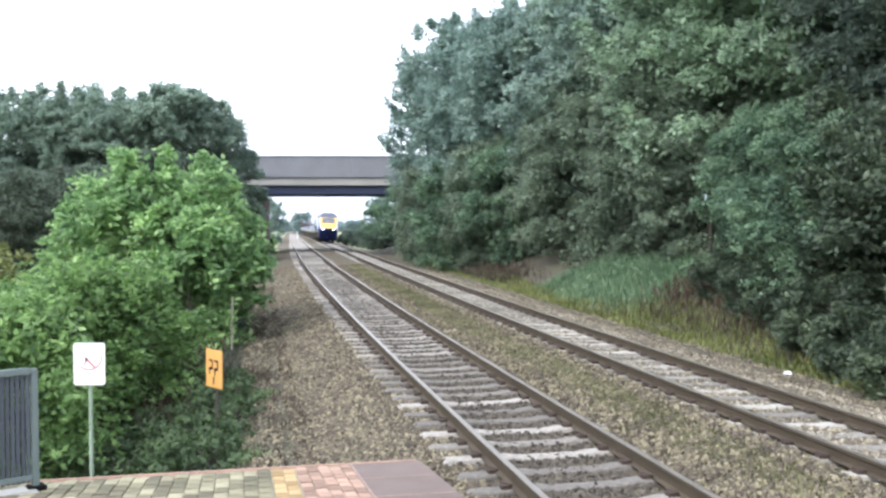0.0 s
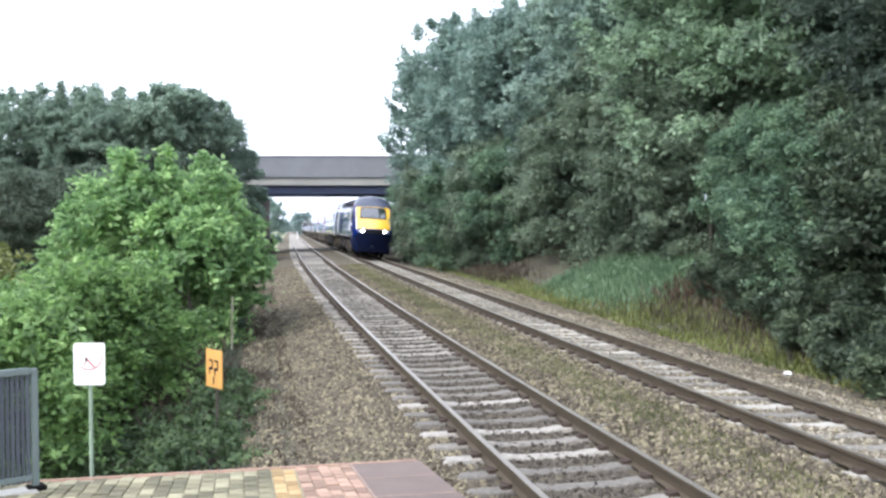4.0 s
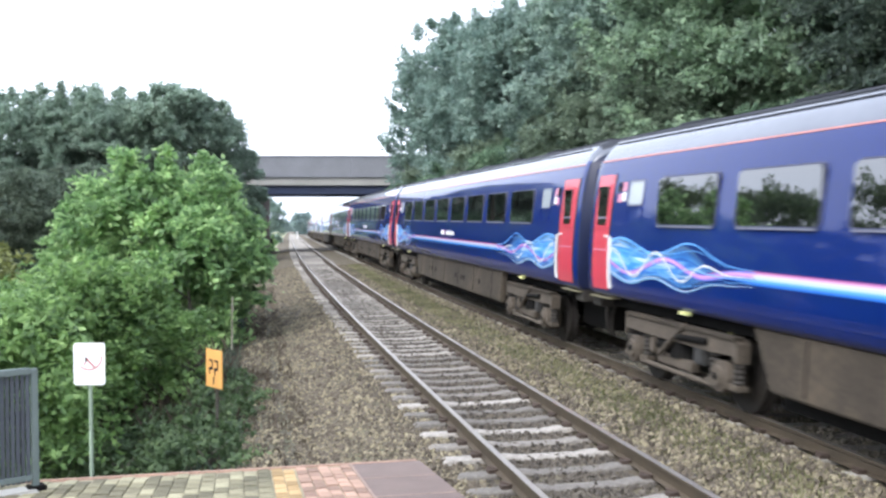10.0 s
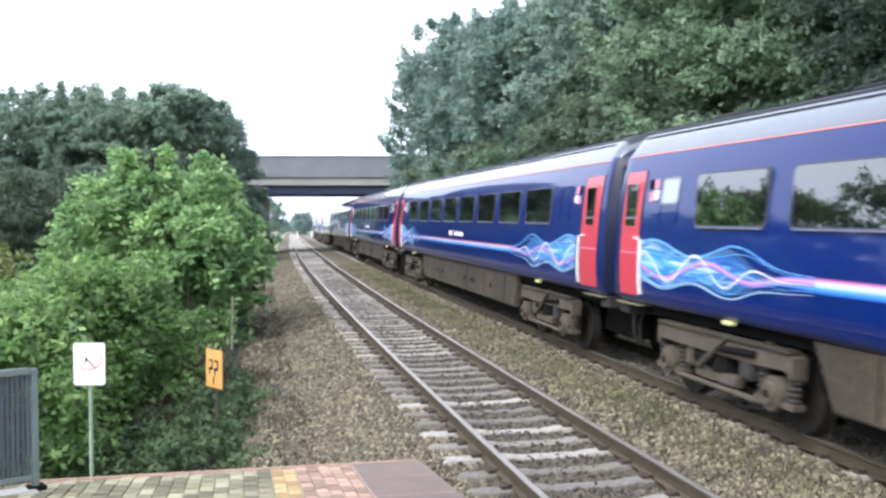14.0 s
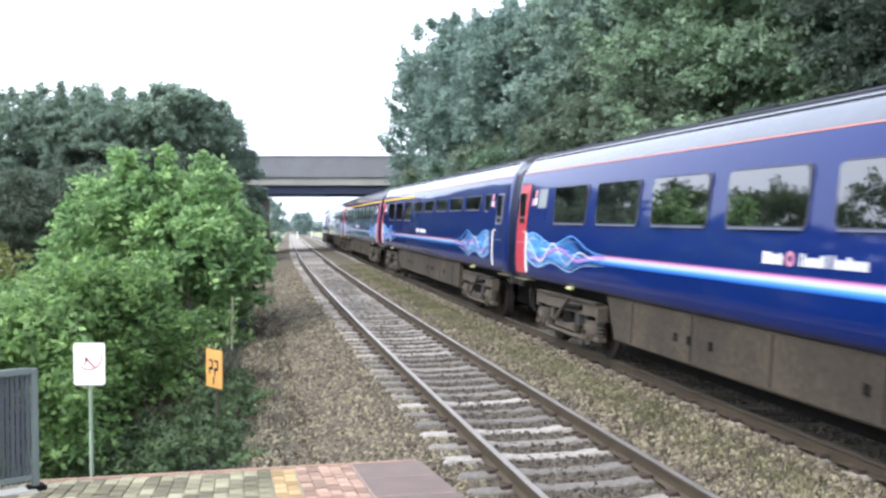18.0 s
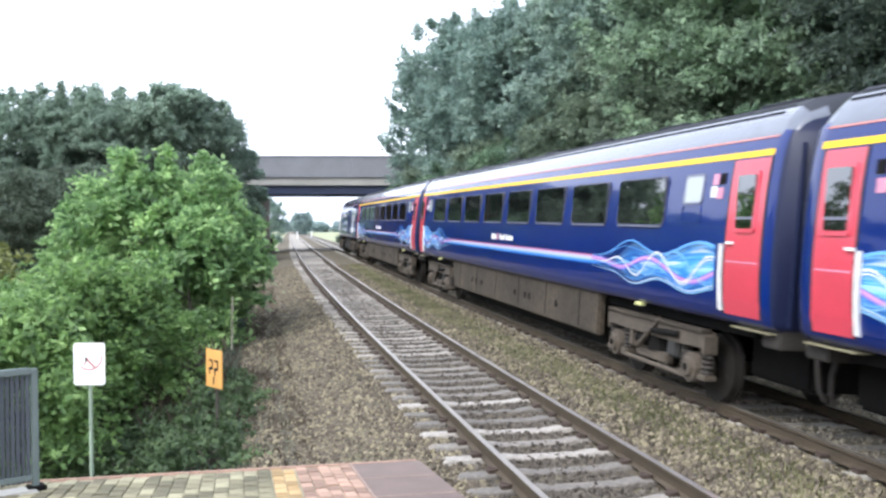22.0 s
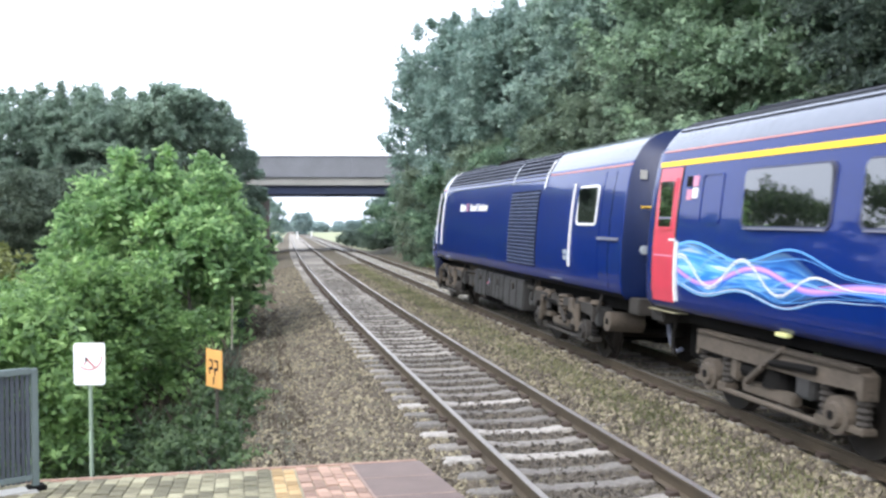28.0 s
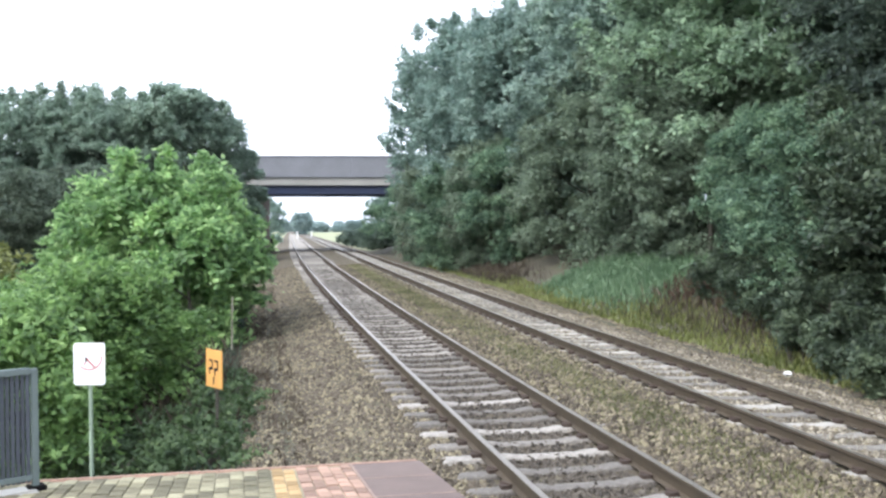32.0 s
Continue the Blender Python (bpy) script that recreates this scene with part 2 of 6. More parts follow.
M_UNDER = mat("brake_dust_underframe", (0.03, 0.026, 0.022), 0.9, vary=0.45, scale=2.0, fine=25, bump=0.3)
M_SKIRT = mat("dusty_skirt_panel", (0.055, 0.045, 0.034), 0.9, vary=0.45, tint=(0.098, 0.077, 0.054), spec=0.3, scale=1.2, fine=16, bump=0.2)
M_DARK = mat("dark_gear", (0.009, 0.0085, 0.008), 0.9, vary=0.3, scale=3, fine=25, spec=0.1)
M_WHEEL = mat("wheel_steel", (0.026, 0.022, 0.019), 0.7, 0.3, vary=0.2)
M_ORANGE = mat("rusty_orange_box", (0.17, 0.08, 0.045), 0.8, vary=0.3)
M_LAMP = glow("head_lamp_lens", (1.0, 0.97, 0.9), 9.0)
M_GREENGREY = mat("fence_green_grey_paint", (0.13, 0.165, 0.16), 0.6, vary=0.15)
M_FENCE = mat("fence_slate_board", (0.061, 0.07, 0.086), 0.7, vary=0.25, per="object")
M_SIGN = mat("sign_white_enamel", (0.86, 0.87, 0.88), 0.35, vary=0.03, bump=0.0)
M_SIGNPOST = mat("pale_green_post", (0.28, 0.36, 0.27), 0.6, vary=0.2)
M_AMBER = mat("marker_amber_enamel", (0.72, 0.38, 0.12), 0.5, vary=0.15, scale=5)
M_INK = mat("sign_ink", (0.03, 0.025, 0.02), 0.6)
M_REDINK = mat("sign_red_ink", (0.5, 0.12, 0.12), 0.6)
M_PAVER = mat("mossy_paver", (0.215, 0.196, 0.122), 0.9, vary=0.5, scale=9, fine=45, bump=0.5, tint=(0.36, 0.335, 0.22), per="object")
M_PAVEPINK = mat("red_paver", (0.33, 0.215, 0.16), 0.9, vary=0.35, scale=9, fine=45, bump=0.4, per="object")
M_PAVEYEL = mat("worn_yellow_line", (0.4, 0.27, 0.125), 0.85, vary=0.35, scale=12, fine=50, tint=(0.48, 0.34, 0.17), bump=0.2, per="object")
M_COPING = mat("coping_slab_red_grey", (0.15, 0.112, 0.098), 0.85, vary=0.2, scale=2.5, fine=35, bump=0.3, per="object")
M_GROUT = mat("mossy_sand_joint", (0.27, 0.24, 0.165), 0.95, vary=0.4, scale=6, fine=30)
M_KERB = mat("pale_kerb_stone", (0.41, 0.402, 0.377), 0.85, vary=0.2, scale=3)
M_MORTAR = mat("pinkish_mortar", (0.27, 0.2, 0.165), 0.9, vary=0.3, scale=8, fine=40)
M_LITTER = mat("white_litter", (0.8, 0.8, 0.8), 0.5, vary=0.1)
M_WOOD = mat("pale_stake_wood", (0.36, 0.33, 0.27), 0.9, vary=0.2)


# ---- building helpers ----
def mesh_of(name, verts, faces, mats, smooth=False, index=None):
    me = bpy.data.meshes.new(name)
    me.from_pydata([tuple(v) for v in verts], [], [tuple(f) for f in faces])
    for m in mats if isinstance(mats, (list, tuple)) else [mats]:
        me.materials.append(m)
    if index is not None:
        me.polygons.foreach_set("material_index", np.array(index, dtype=np.int32))
    if smooth:
        me.polygons.foreach_set("use_smooth", np.ones(len(me.polygons), dtype=bool))
    me.update()
    return me


def quads(name, v, f, material, smooth=False):
    """A mesh from arrays of vertices and of four-cornered faces, fast."""
    me = bpy.data.meshes.new(name)
    me.vertices.add(len(v))
    me.vertices.foreach_set("co", np.asarray(v, dtype=np.float32).ravel())
    k = f.shape[1]
    me.loops.add(len(f) * k)
    me.loops.foreach_set("vertex_index", f.astype(np.int32).ravel())
    me.polygons.add(len(f))
    me.polygons.foreach_set("loop_start", np.arange(0, len(f) * k, k, dtype=np.int32))
    me.polygons.foreach_set("loop_total", np.full(len(f), k, dtype=np.int32))
    me.polygons.foreach_set("use_smooth", np.full(len(f), smooth, dtype=bool))
    me.materials.append(material)
    me.update()
    me.validate()
    return me


def empty(name, m=None):
    ob = new(name)
    ob.empty_display_size = 0.2
    if m is not None:
        ob.matrix_world = m
    return ob


def child(name, data, parent, m=None, label=""):
    ob = new(name, data)
    ob.parent = parent
    if m is not None:
        ob.matrix_basis = m
    if label:
        ob["label"] = label
    return ob


def part(name, bm, material, parent, label="", smooth=False):
    """Links a bmesh as one mesh object under a thing or a part."""
    me = bpy.data.meshes.new(name)
    bm.to_mesh(me)
    bm.free()
    me.materials.append(material)
    if smooth:
        me.polygons.foreach_set("use_smooth", np.ones(len(me.polygons), dtype=bool))
    return child(name, me, parent, label=label)


def add_box(bm, x0, x1, y0, y1, z0, z1, bevel=0.0):
    vs = [bm.verts.new((x, y, z)) for x in (x0, x1) for y in (y0, y1) for z in (z0, z1)]
    fs = [bm.faces.new([vs[i] for i in q]) for q in ((0, 1, 3, 2), (4, 6, 7, 5), (0, 4, 5, 1), (2, 3, 7, 6), (0, 2, 6, 4), (1, 5, 7, 3))]
    if bevel:
        es = list({e for f in fs for e in f.edges})
        bmesh.ops.bevel(bm, geom=es, offset=bevel, segments=2, affect="EDGES", clamp_overlap=True)


def box_bm(*a, bevel=0.0):
    bm = bmesh.new()
    add_box(bm, *a, bevel=bevel)
    return bm


def add_rod(bm, a, b, r0, r1=None, n=10):
    """A round bar from a to b."""
    r1 = r0 if r1 is None else r1
    a, b = Vector(a), Vector(b)
    q = (b - a).to_track_quat("Z", "Y")
    rings = []
    for p, r in ((a, r0), (b, r1)):
        rings.append([bm.verts.new(p + q @ Vector((r * math.cos(k * math.tau / n), r * math.sin(k * math.tau / n), 0))) for k in range(n)])
    for k in range(n):
        bm.faces.new((rings[0][k], rings[0][(k + 1) % n], rings[1][(k + 1) % n], rings[1][k]))
    bm.faces.new(rings[0][::-1])
    bm.faces.new(rings[1])


def rod_bm(a, b, r0, r1=None, n=10):
    bm = bmesh.new()
    add_rod(bm, a, b, r0, r1, n)
    return bm


def sweep(name, section, path, material, closed=True):
    """A section (across, up) drawn along a path of (point, right)."""
    v, f, k = [], [], len(section)
    for p, right in path:
        for a, u in section:
            v.append(p + right * a + Vector((0, 0, u)))
    for i in range(len(path) - 1):
        for j in range(k if closed else k - 1):
            j2 = (j + 1) % k
            f.append((i * k + j, i * k + j2, (i + 1) * k + j2, (i + 1) * k + j))
    return mesh_of(name, v, f, material)


# ---- ground: one sheet, shaped across the line ----
def bed(o):
    """Top of the ballast, which leans with the canted tracks."""
    q = max(0.0, min(1.0, (o - 1.3) / 1.2))
    q = q * q * (3 - 2 * q)
    heap = max(0.0, 1 - abs(o - TRACKS / 2) / 0.95)
    return -0.216 - CANT * o * (1 - q) - FAR_CANT * (o - TRACKS) * q + 0.05 * min(1.0, heap * 2.5)


def bank(o, y):
    return section_height(o, y) + fall(y)


def section_height(o, y):
    """Height of the ground o metres right of the near track's centre."""
    if -2.9 < o < TRACKS + 2.9:
        if o < -1.6:
            return bed(-1.6) - 0.22 * (-1.6 - o)
        if o > TRACKS + 1.6:
            return bed(TRACKS + 1.6) - 0.125 * (o - TRACKS - 1.6)
        return bed(o)
    if o <= -2.9:
        d = -2.9 - o
        drop = min(d, 4.0) * 0.26
        return -0.45 - drop * max(0.0, min(1.0, (95 - y) / 30))
    d = o - TRACKS - 2.9
    rise = 0.42 * max(0.0, min(d, 9.0) - 0.8)
    return -0.45 + rise * max(0.0, min(1.0, (110 - y) / 30))


def build_ground():
    ys = np.concatenate([-np.geomspace(1500, 30, 14), np.arange(-25, 6, 2.5), np.arange(6, 40, 0.4), np.arange(40, 130, 1.5), np.geomspace(132, 3500, 26)])
    os_ = np.concatenate([-np.geomspace(2500, 11, 16), np.arange(-10, 20, 0.4), np.geomspace(20.5, 2500, 16)])
    v = np.zeros((len(ys), len(os_), 3))
    for i, y in enumerate(ys):
        x, s = near_line(y)
        n = math.sqrt(1 + s * s)
        for j, o in enumerate(os_):
            z = bank(o / n, y)
            if -30 < o < 40 and -5 < y < 150:
                z += (0.05 if o < -1.9 or o > TRACKS + 1.9 else 0.018) * noise.noise((x + o, y, 0.0)) + (0.25 * noise.noise(((x + o) * 0.3, y * 0.3, 3.0)) if o > 7.5 or o < -4 else 0)
            v[i, j] = (x + o, y, z)
    a, b = len(ys), len(os_)
    idx = np.arange(a * b).reshape(a, b)
    f = np.stack([idx[:-1, :-1], idx[:-1, 1:], idx[1:, 1:], idx[1:, :-1]], axis=-1).reshape(-1, 4)
    me = quads("ground", v.reshape(-1, 3), f, M_EARTH, True)
    me.materials.append(M_BALLAST)
    mid = (os_[:-1] + os_[1:]) / 2
    me.materials.append(M_FIELD)
    bed = ((mid > -2.7) & (mid < TRACKS + 2.9)).astype(np.int32)
    which = np.concatenate([np.where(bed == 0, 2 if y > 94 or y < -30 else 0, 1) for y in ys[:-1]]).astype(np.int32)
    me.polygons.foreach_set("material_index", which)
    tagged(new("ground", me), "brown gravelly cess and grassy banks beside the railway", "ground", kind="structure")


build_ground()


# ---- the two tracks ----
RAIL = ((-0.035, -0.002), (0.035, -0.002), (0.036, -0.035), (0.012, -0.05), (0.012, -0.14), (0.07, -0.152), (0.07, -0.16),
        (-0.07, -0.16), (-0.07, -0.152), (-0.012, -0.14), (-0.012, -0.05), (-0.036, -0.035))
SLEEPER_STEP = 0.617


def rail_path(o, z):
    ys = list(np.arange(-40, 60, 1.0)) + list(np.arange(60, 190, 2.0)) + list(np.arange(190, 420, 6.0))
    out = []
    for y in ys:
        s = near_line(y)[1]
        n = 1 / math.sqrt(1 + s * s)
        out.append((beside(y, o, z), Vector((n, -s * n, 0))))
    return out


def sleeper_mesh(material):
    bm = bmesh.new()
    prof = ((-1.25, -0.19), (-1.2, -0.168), (-0.5, -0.163), (-0.35, -0.185), (0.35, -0.185), (0.5, -0.163), (1.2, -0.168), (1.25, -0.19))
    rows = []
    for w, dz in ((-0.13, -0.2), (-0.1, -0.014), (-0.083, 0.0), (0.083, 0.0), (0.1, -0.014), (0.13, -0.2)):
        rows.append([bm.verts.new((x, w, z + dz)) for x, z in prof])
    for r in range(len(rows) - 1):
        for k in range(len(prof) - 1):
            bm.faces.new((rows[r][k], rows[r][k + 1], rows[r + 1][k + 1], rows[r + 1][k]))
    for k in (0, len(prof) - 1):
        bm.faces.new([r[k] for r in rows] if k == 0 else [r[k] for r in rows][::-1])
    me = bpy.data.meshes.new("sleeper")
    bm.to_mesh(me)
    bm.free()
    me.materials.append(material)
    return me


def clip_mesh():
    bm = bmesh.new()
    for x in (-GAUGE / 2, GAUGE / 2):
        for s in (-1, 1):
            add_box(bm, x + s * 0.055, x + s * 0.16, -0.05, 0.05, -0.168, -0.125)
            add_rod(bm, (x + s * 0.07, -0.06, -0.12), (x + s * 0.14, 0.07, -0.115), 0.014, n=5)
    me = bpy.data.meshes.new("rail_clips")
    bm.to_mesh(me)
    bm.free()
    me.materials.append(M_CLIP)
    return me


def build_track(offset, phase, cant, concrete, words):
    base = tagged(empty("railway_track"), words, "track", "running lines", "structure")
    for s in (-1, 1):
        me = sweep("rail", RAIL, rail_path(offset + s * GAUGE / 2, -s * cant * GAUGE / 2), M_RAIL)
        me.materials.append(M_RAILTOP)
        for k, p in enumerate(me.polygons):
            if k % len(RAIL) == 0:
                p.material_index = 1
        child("rail", me, base, label="rusty steel rail with a polished running top")
    sm, cm = sleeper_mesh(concrete), clip_mesh()
    tilt = math.degrees(math.atan(cant))
    y, k = 5.2 + phase, 0
    cv, cf, rv, rf = [], [], [], []
    while y < 330:
        s = near_line(y)[1]
        m = Matrix.Translation(beside(y, offset)) @ pose(0, 0, 0, 0, 0, math.degrees(math.atan(-s))) @ pose(0, 0, 0, 0, tilt + random.uniform(-0.2, 0.2), random.uniform(-0.5, 0.5))
        m = m @ Matrix.Translation((random.uniform(-0.025, 0.025), random.uniform(-0.02, 0.02), random.uniform(-0.006, 0.004)))
        if k < 140:
            child("sleeper", sm, base, m)
            b = len(cv)
            if y < 60:
                cv += [m @ q.co for q in cm.vertices]
                cf += [[b + i for i in p.vertices] for p in cm.polygons]
        else:
            b = len(rv)
            rv += [m @ q.co for q in sm.vertices]
            rf += [[b + i for i in p.vertices] for p in sm.polygons]
        y += SLEEPER_STEP / math.sqrt(1 + s * s)
        k += 1
    y = 5.2 + phase - SLEEPER_STEP
    while y > -30:
        s = near_line(y)[1]
        m = Matrix.Translation(beside(y, offset)) @ pose(0, 0, 0, 0, 0, math.degrees(math.atan(-s))) @ pose(0, 0, 0, 0, tilt, 0)
        b = len(rv)
        rv += [m @ q.co for q in sm.vertices]
        rf += [[b + i for i in p.vertices] for p in sm.polygons]
        y -= SLEEPER_STEP
    tagged(child("rail_clips", mesh_of("rail_clips", cv, cf, M_CLIP), base), kind="stuff")
    tagged(child("far_sleepers", mesh_of("far_sleepers", rv, rf, concrete), base), kind="stuff")


build_track(0.0, 0.0, CANT, M_CONCRETE, "ballasted track with rusty rails on concrete sleepers")
build_track(TRACKS, 0.2, FAR_CANT, M_PALE_CONCRETE, "second ballasted track with rusty rails and pale sleepers")


def build_ballast():
    """Loose stones over the beds and between the sleepers."""
    rng = np.random.default_rng(4)
    n = 185000
    y = 6.5 + 46 * rng.random(n) ** 2.0
    o = -4.1 + (TRACKS + 7.3) * rng.random(n) ** 0.93
    keep, oily = np.ones(n, bool), np.zeros(n, bool)
    z = np.zeros(n)
    base = np.array([[-1, -1, -.5], [1, -.8, -.5], [.9, 1, -.5], [-1, .9, -.5], [-.6, -.7, .6], [.7, -.5, .45], [.5, .7, .65], [-.7, .5, .5]])
    size = 0.009 + 0.019 * rng.random(n) ** 2.2
    pos = np.zeros((n, 3))
    for i in range(n):
        p = beside(y[i], o[i])
        t = o[i] if o[i] < TRACKS / 2 else o[i] - TRACKS
        z = bank(o[i], y[i]) + (0.05 if o[i] < -1.9 or o[i] > TRACKS + 1.9 else 0.018) * noise.noise((p.x, p.y, 0.0)) + size[i] * 0.3
        if abs(t) < 1.5:
            z += size[i] * 0.2 + (0.012 if abs(t) > 1.15 else 0.0)
            oily[i] = abs(t) < 0.95 and o[i] < 2.0
            if 0.98 < t < 1.5 and o[i] < 2.0:
                z += 0.06 * rng.random()
            elif -1.5 < t < -0.98 and o[i] > 2.0:
                z += 0.045 * rng.random()
        for c in (-GAUGE / 2, GAUGE / 2):
            if abs(t - c) < 0.1:
                keep[i] = False
        pos[i] = (p.x, p.y, z)
    fresh = (o > TRACKS - 0.7) & (o < TRACKS + 2.4) & (rng.random(n) < 0.8)
    pos, size, oily, fresh = pos[keep], size[keep], oily[keep], fresh[keep]
    n = len(pos)
    a = rng.random(n) * math.tau
    sx, sy, sz = (size * (0.7 + 0.6 * rng.random(n)) * k for k in (1.0, 1.0, 1.35))
    jit = base[None] + 0.25 * rng.standard_normal((n, 8, 3))
    x, yv, zz = jit[:, :, 0] * sx[:, None], jit[:, :, 1] * sy[:, None], jit[:, :, 2] * sz[:, None]
    c, s = np.cos(a)[:, None], np.sin(a)[:, None]
    v = np.stack([x * c - yv * s, x * s + yv * c, zz], -1) + pos[:, None]
    face = np.array([[4, 5, 6, 7], [0, 1, 5, 4], [1, 2, 6, 5], [2, 3, 7, 6], [3, 0, 4, 7]])
    f = (np.arange(n)[:, None, None] * 8 + face[None]).reshape(-1, 4)
    me = quads("ballast_stones", v.reshape(-1, 3), f, M_STONE)
    me.materials.append(M_OILY)
    me.materials.append(M_CHIP)
    which = np.where(oily, 1, np.where(fresh, 2, 0))
    me.polygons.foreach_set("material_index", np.repeat(which, len(face)).astype(np.int32))
    tagged(new("ballast_stones", me), "loose buff and grey ballast stones between the rails", "ballast", kind="stuff")


build_ballast()


# ---- road bridge over the line ----
def build_bridge():
    y0, depth = 77.0, 13.0
    s = near_line(y0 + 4)[1]
    turn = math.degrees(math.atan(-s)) * 0.15
    c = beside(y0, TRACKS / 2)
    base = tagged(empty("road_bridge", Matrix.Translation((c.x, y0, 0)) @ pose(0, 0, 0, 0, 0, turn)), "grey concrete road bridge with a dark blue girder over both tracks", "bridge", kind="structure")
    part("girder", box_bm(-14, 14, 0.35, 0.75, 4.42, 5.1, bevel=0.02), M_GIRDER, base, "dark blue steel edge girder")
    part("girder", box_bm(-14, 14, depth - 0.75, depth - 0.35, 4.42, 5.1, bevel=0.02), M_GIRDER, base)
    for k in range(4):
        part("girder", box_bm(-14, 14, 2.6 + 2.3 * k, 2.9 + 2.3 * k, 4.46, 5.1), M_GIRDER, base)
    part("flange", box_bm(-14, 14, 0.2, 0.9, 4.38, 4.425), M_GIRDER, base)
    part("deck", box_bm(-22, 22, 0.1, depth - 0.1, 5.1, 5.75, bevel=0.03), M_BRIDGE_PALE, base, "pale concrete deck edge")
    part("string_course", box_bm(-22, 22, -0.05, 0.5, 5.75, 5.9, bevel=0.02), M_BRIDGE, base)
    for k in range(22):
        x = -22 + 2 * k
        part("parapet_panel", box_bm(x + 0.003, x + 1.997, 0.12, 0.36, 5.9, 7.42, bevel=0.015), M_BRIDGE, base)
        part("parapet_panel", box_bm(x + 0.003, x + 1.997, depth - 0.36, depth - 0.12, 5.9, 7.42, bevel=0.015), M_BRIDGE, base)
    part("coping", box_bm(-22, 22, 0.06, 0.42, 7.42, 7.54, bevel=0.02), M_BRIDGE, base)
    part("coping", box_bm(-22, 22, depth - 0.42, depth - 0.06, 7.42, 7.54, bevel=0.02), M_BRIDGE, base)
    for x0, x1 in ((-10.5, -6.7), (6.2, 10.5)):
        part("abutment", box_bm(x0, x1, 0.3, depth - 0.3, -1.2, 4.3, bevel=0.04), M_BRICK, base, "dark brick abutment")
    for x0, x1 in ((-22, -10.5), (10.5, 22)):
        part("wing_wall", box_bm(x0, x1, 0.5, 1.0, -1.2, 5.1, bevel=0.03), M_BRICK, base)


build_bridge()


# ---- platform end: a paved ramp that falls to the cess ----
END_Y = 10.15
PX, PS = near_line(END_Y)
PN = 1 / math.sqrt(1 + PS * PS)
RAMP_FALL = math.degrees(math.atan(0.105))
RAMP = Matrix.Translation(beside(END_Y, 0.0, -0.03)) @ pose(0, 0, 0, 0, 0, math.degrees(math.atan(-PS))) @ pose(0, 0, 0, -RAMP_FALL, 0, 0)
# in ramp space: x across (0 at the near track's centre), y along the line (0 at the end, minus towards the platform)


def build_platform():
    base = tagged(empty("platform_ramp", RAMP), "paved platform ramp with a worn yellow line and stone coping", "platform", kind="structure")
    part("ramp_bed", box_bm(-6.44, -1.62, -24, -0.03, -1.4, -0.014), M_GROUT, base)
    part("platform_fill", box_bm(-9, -6.445, -24, -0.03, -1.4, -0.02), M_EARTH, base)
    part("end_kerb", box_bm(-6.6, -1.62, -0.06, 0.03, -0.6, 0.004, bevel=0.012), M_PAVEPINK, base, "reddish kerb at the foot of the ramp")
    rng = random.Random(3)
    for k in range(26):
        y1 = -0.07 - 0.91 * k
        part("coping_slab", box_bm(-2.32, -1.6, y1 - 0.9, y1, -0.07, 0.0 + rng.uniform(0, 0.004), bevel=0.008), M_COPING, base, "smooth reddish-grey coping slab")
        part("joint", box_bm(-2.32, -1.62, y1 - 0.912, y1 - 0.892, -0.06, 0.006), M_MORTAR, base, "pinkish mortar joint")
    part("joint", box_bm(-2.345, -2.318, -23.5, -0.07, -0.06, 0.006), M_MORTAR, base, "pinkish mortar joint")
    for material, x0, x1, w, h, n in ((M_PAVEPINK, -2.9, -2.34, 0.112, 0.225, 12), (M_PAVEYEL, -3.14, -2.915, 0.112, 0.225, 12), (M_PAVER, -6.4, -3.15, 0.13, 0.26, 10)):
        bm = box_bm(0.004, w - 0.004, 0.004, h - 0.004, -0.06, 0.0, bevel=0.006)
        me = bpy.data.meshes.new("paver")
        bm.to_mesh(me)
        bm.free()
        me.materials.append(material)
        cols = int((x1 - x0) / w + 0.01)
        for i in range(cols):
            for j in range(n):
                shift = h / 2 if i % 2 else 0.0
                child("paver", me, base, pose(x0 + i * w, -0.07 - (j + 1) * h - shift, rng.uniform(-0.005, 0.003), rng.uniform(-0.8, 0.8), rng.uniform(-0.8, 0.8), 0))
        # the paving goes on up the ramp, and along the platform
        v, f = [], []
        for i in range(cols):
            for j in range(n, int(23.5 / h)):
                ax, ay = x0 + i * w + 0.004, -0.07 - (j + 1) * h - (h / 2 if i % 2 else 0.0) + 0.004
                bx, by, z, k = ax + w - 0.008, ay + h - 0.008, rng.uniform(-0.004, 0.003), len(v)
                v += [(ax, ay, -0.05), (bx, ay, -0.05), (bx, by, -0.05), (ax, by, -0.05), (ax, ay, z), (bx, ay, z), (bx, by, z), (ax, by, z)]
                f += [(k + 4, k + 5, k + 6, k + 7), (k, k + 1, k + 5, k + 4), (k + 1, k + 2, k + 6, k + 5), (k + 2, k + 3, k + 7, k + 6), (k + 3, k, k + 4, k + 7)]
        tagged(child("paving", mesh_of("paving", v, f, material), base), kind="stuff")


build_platform()


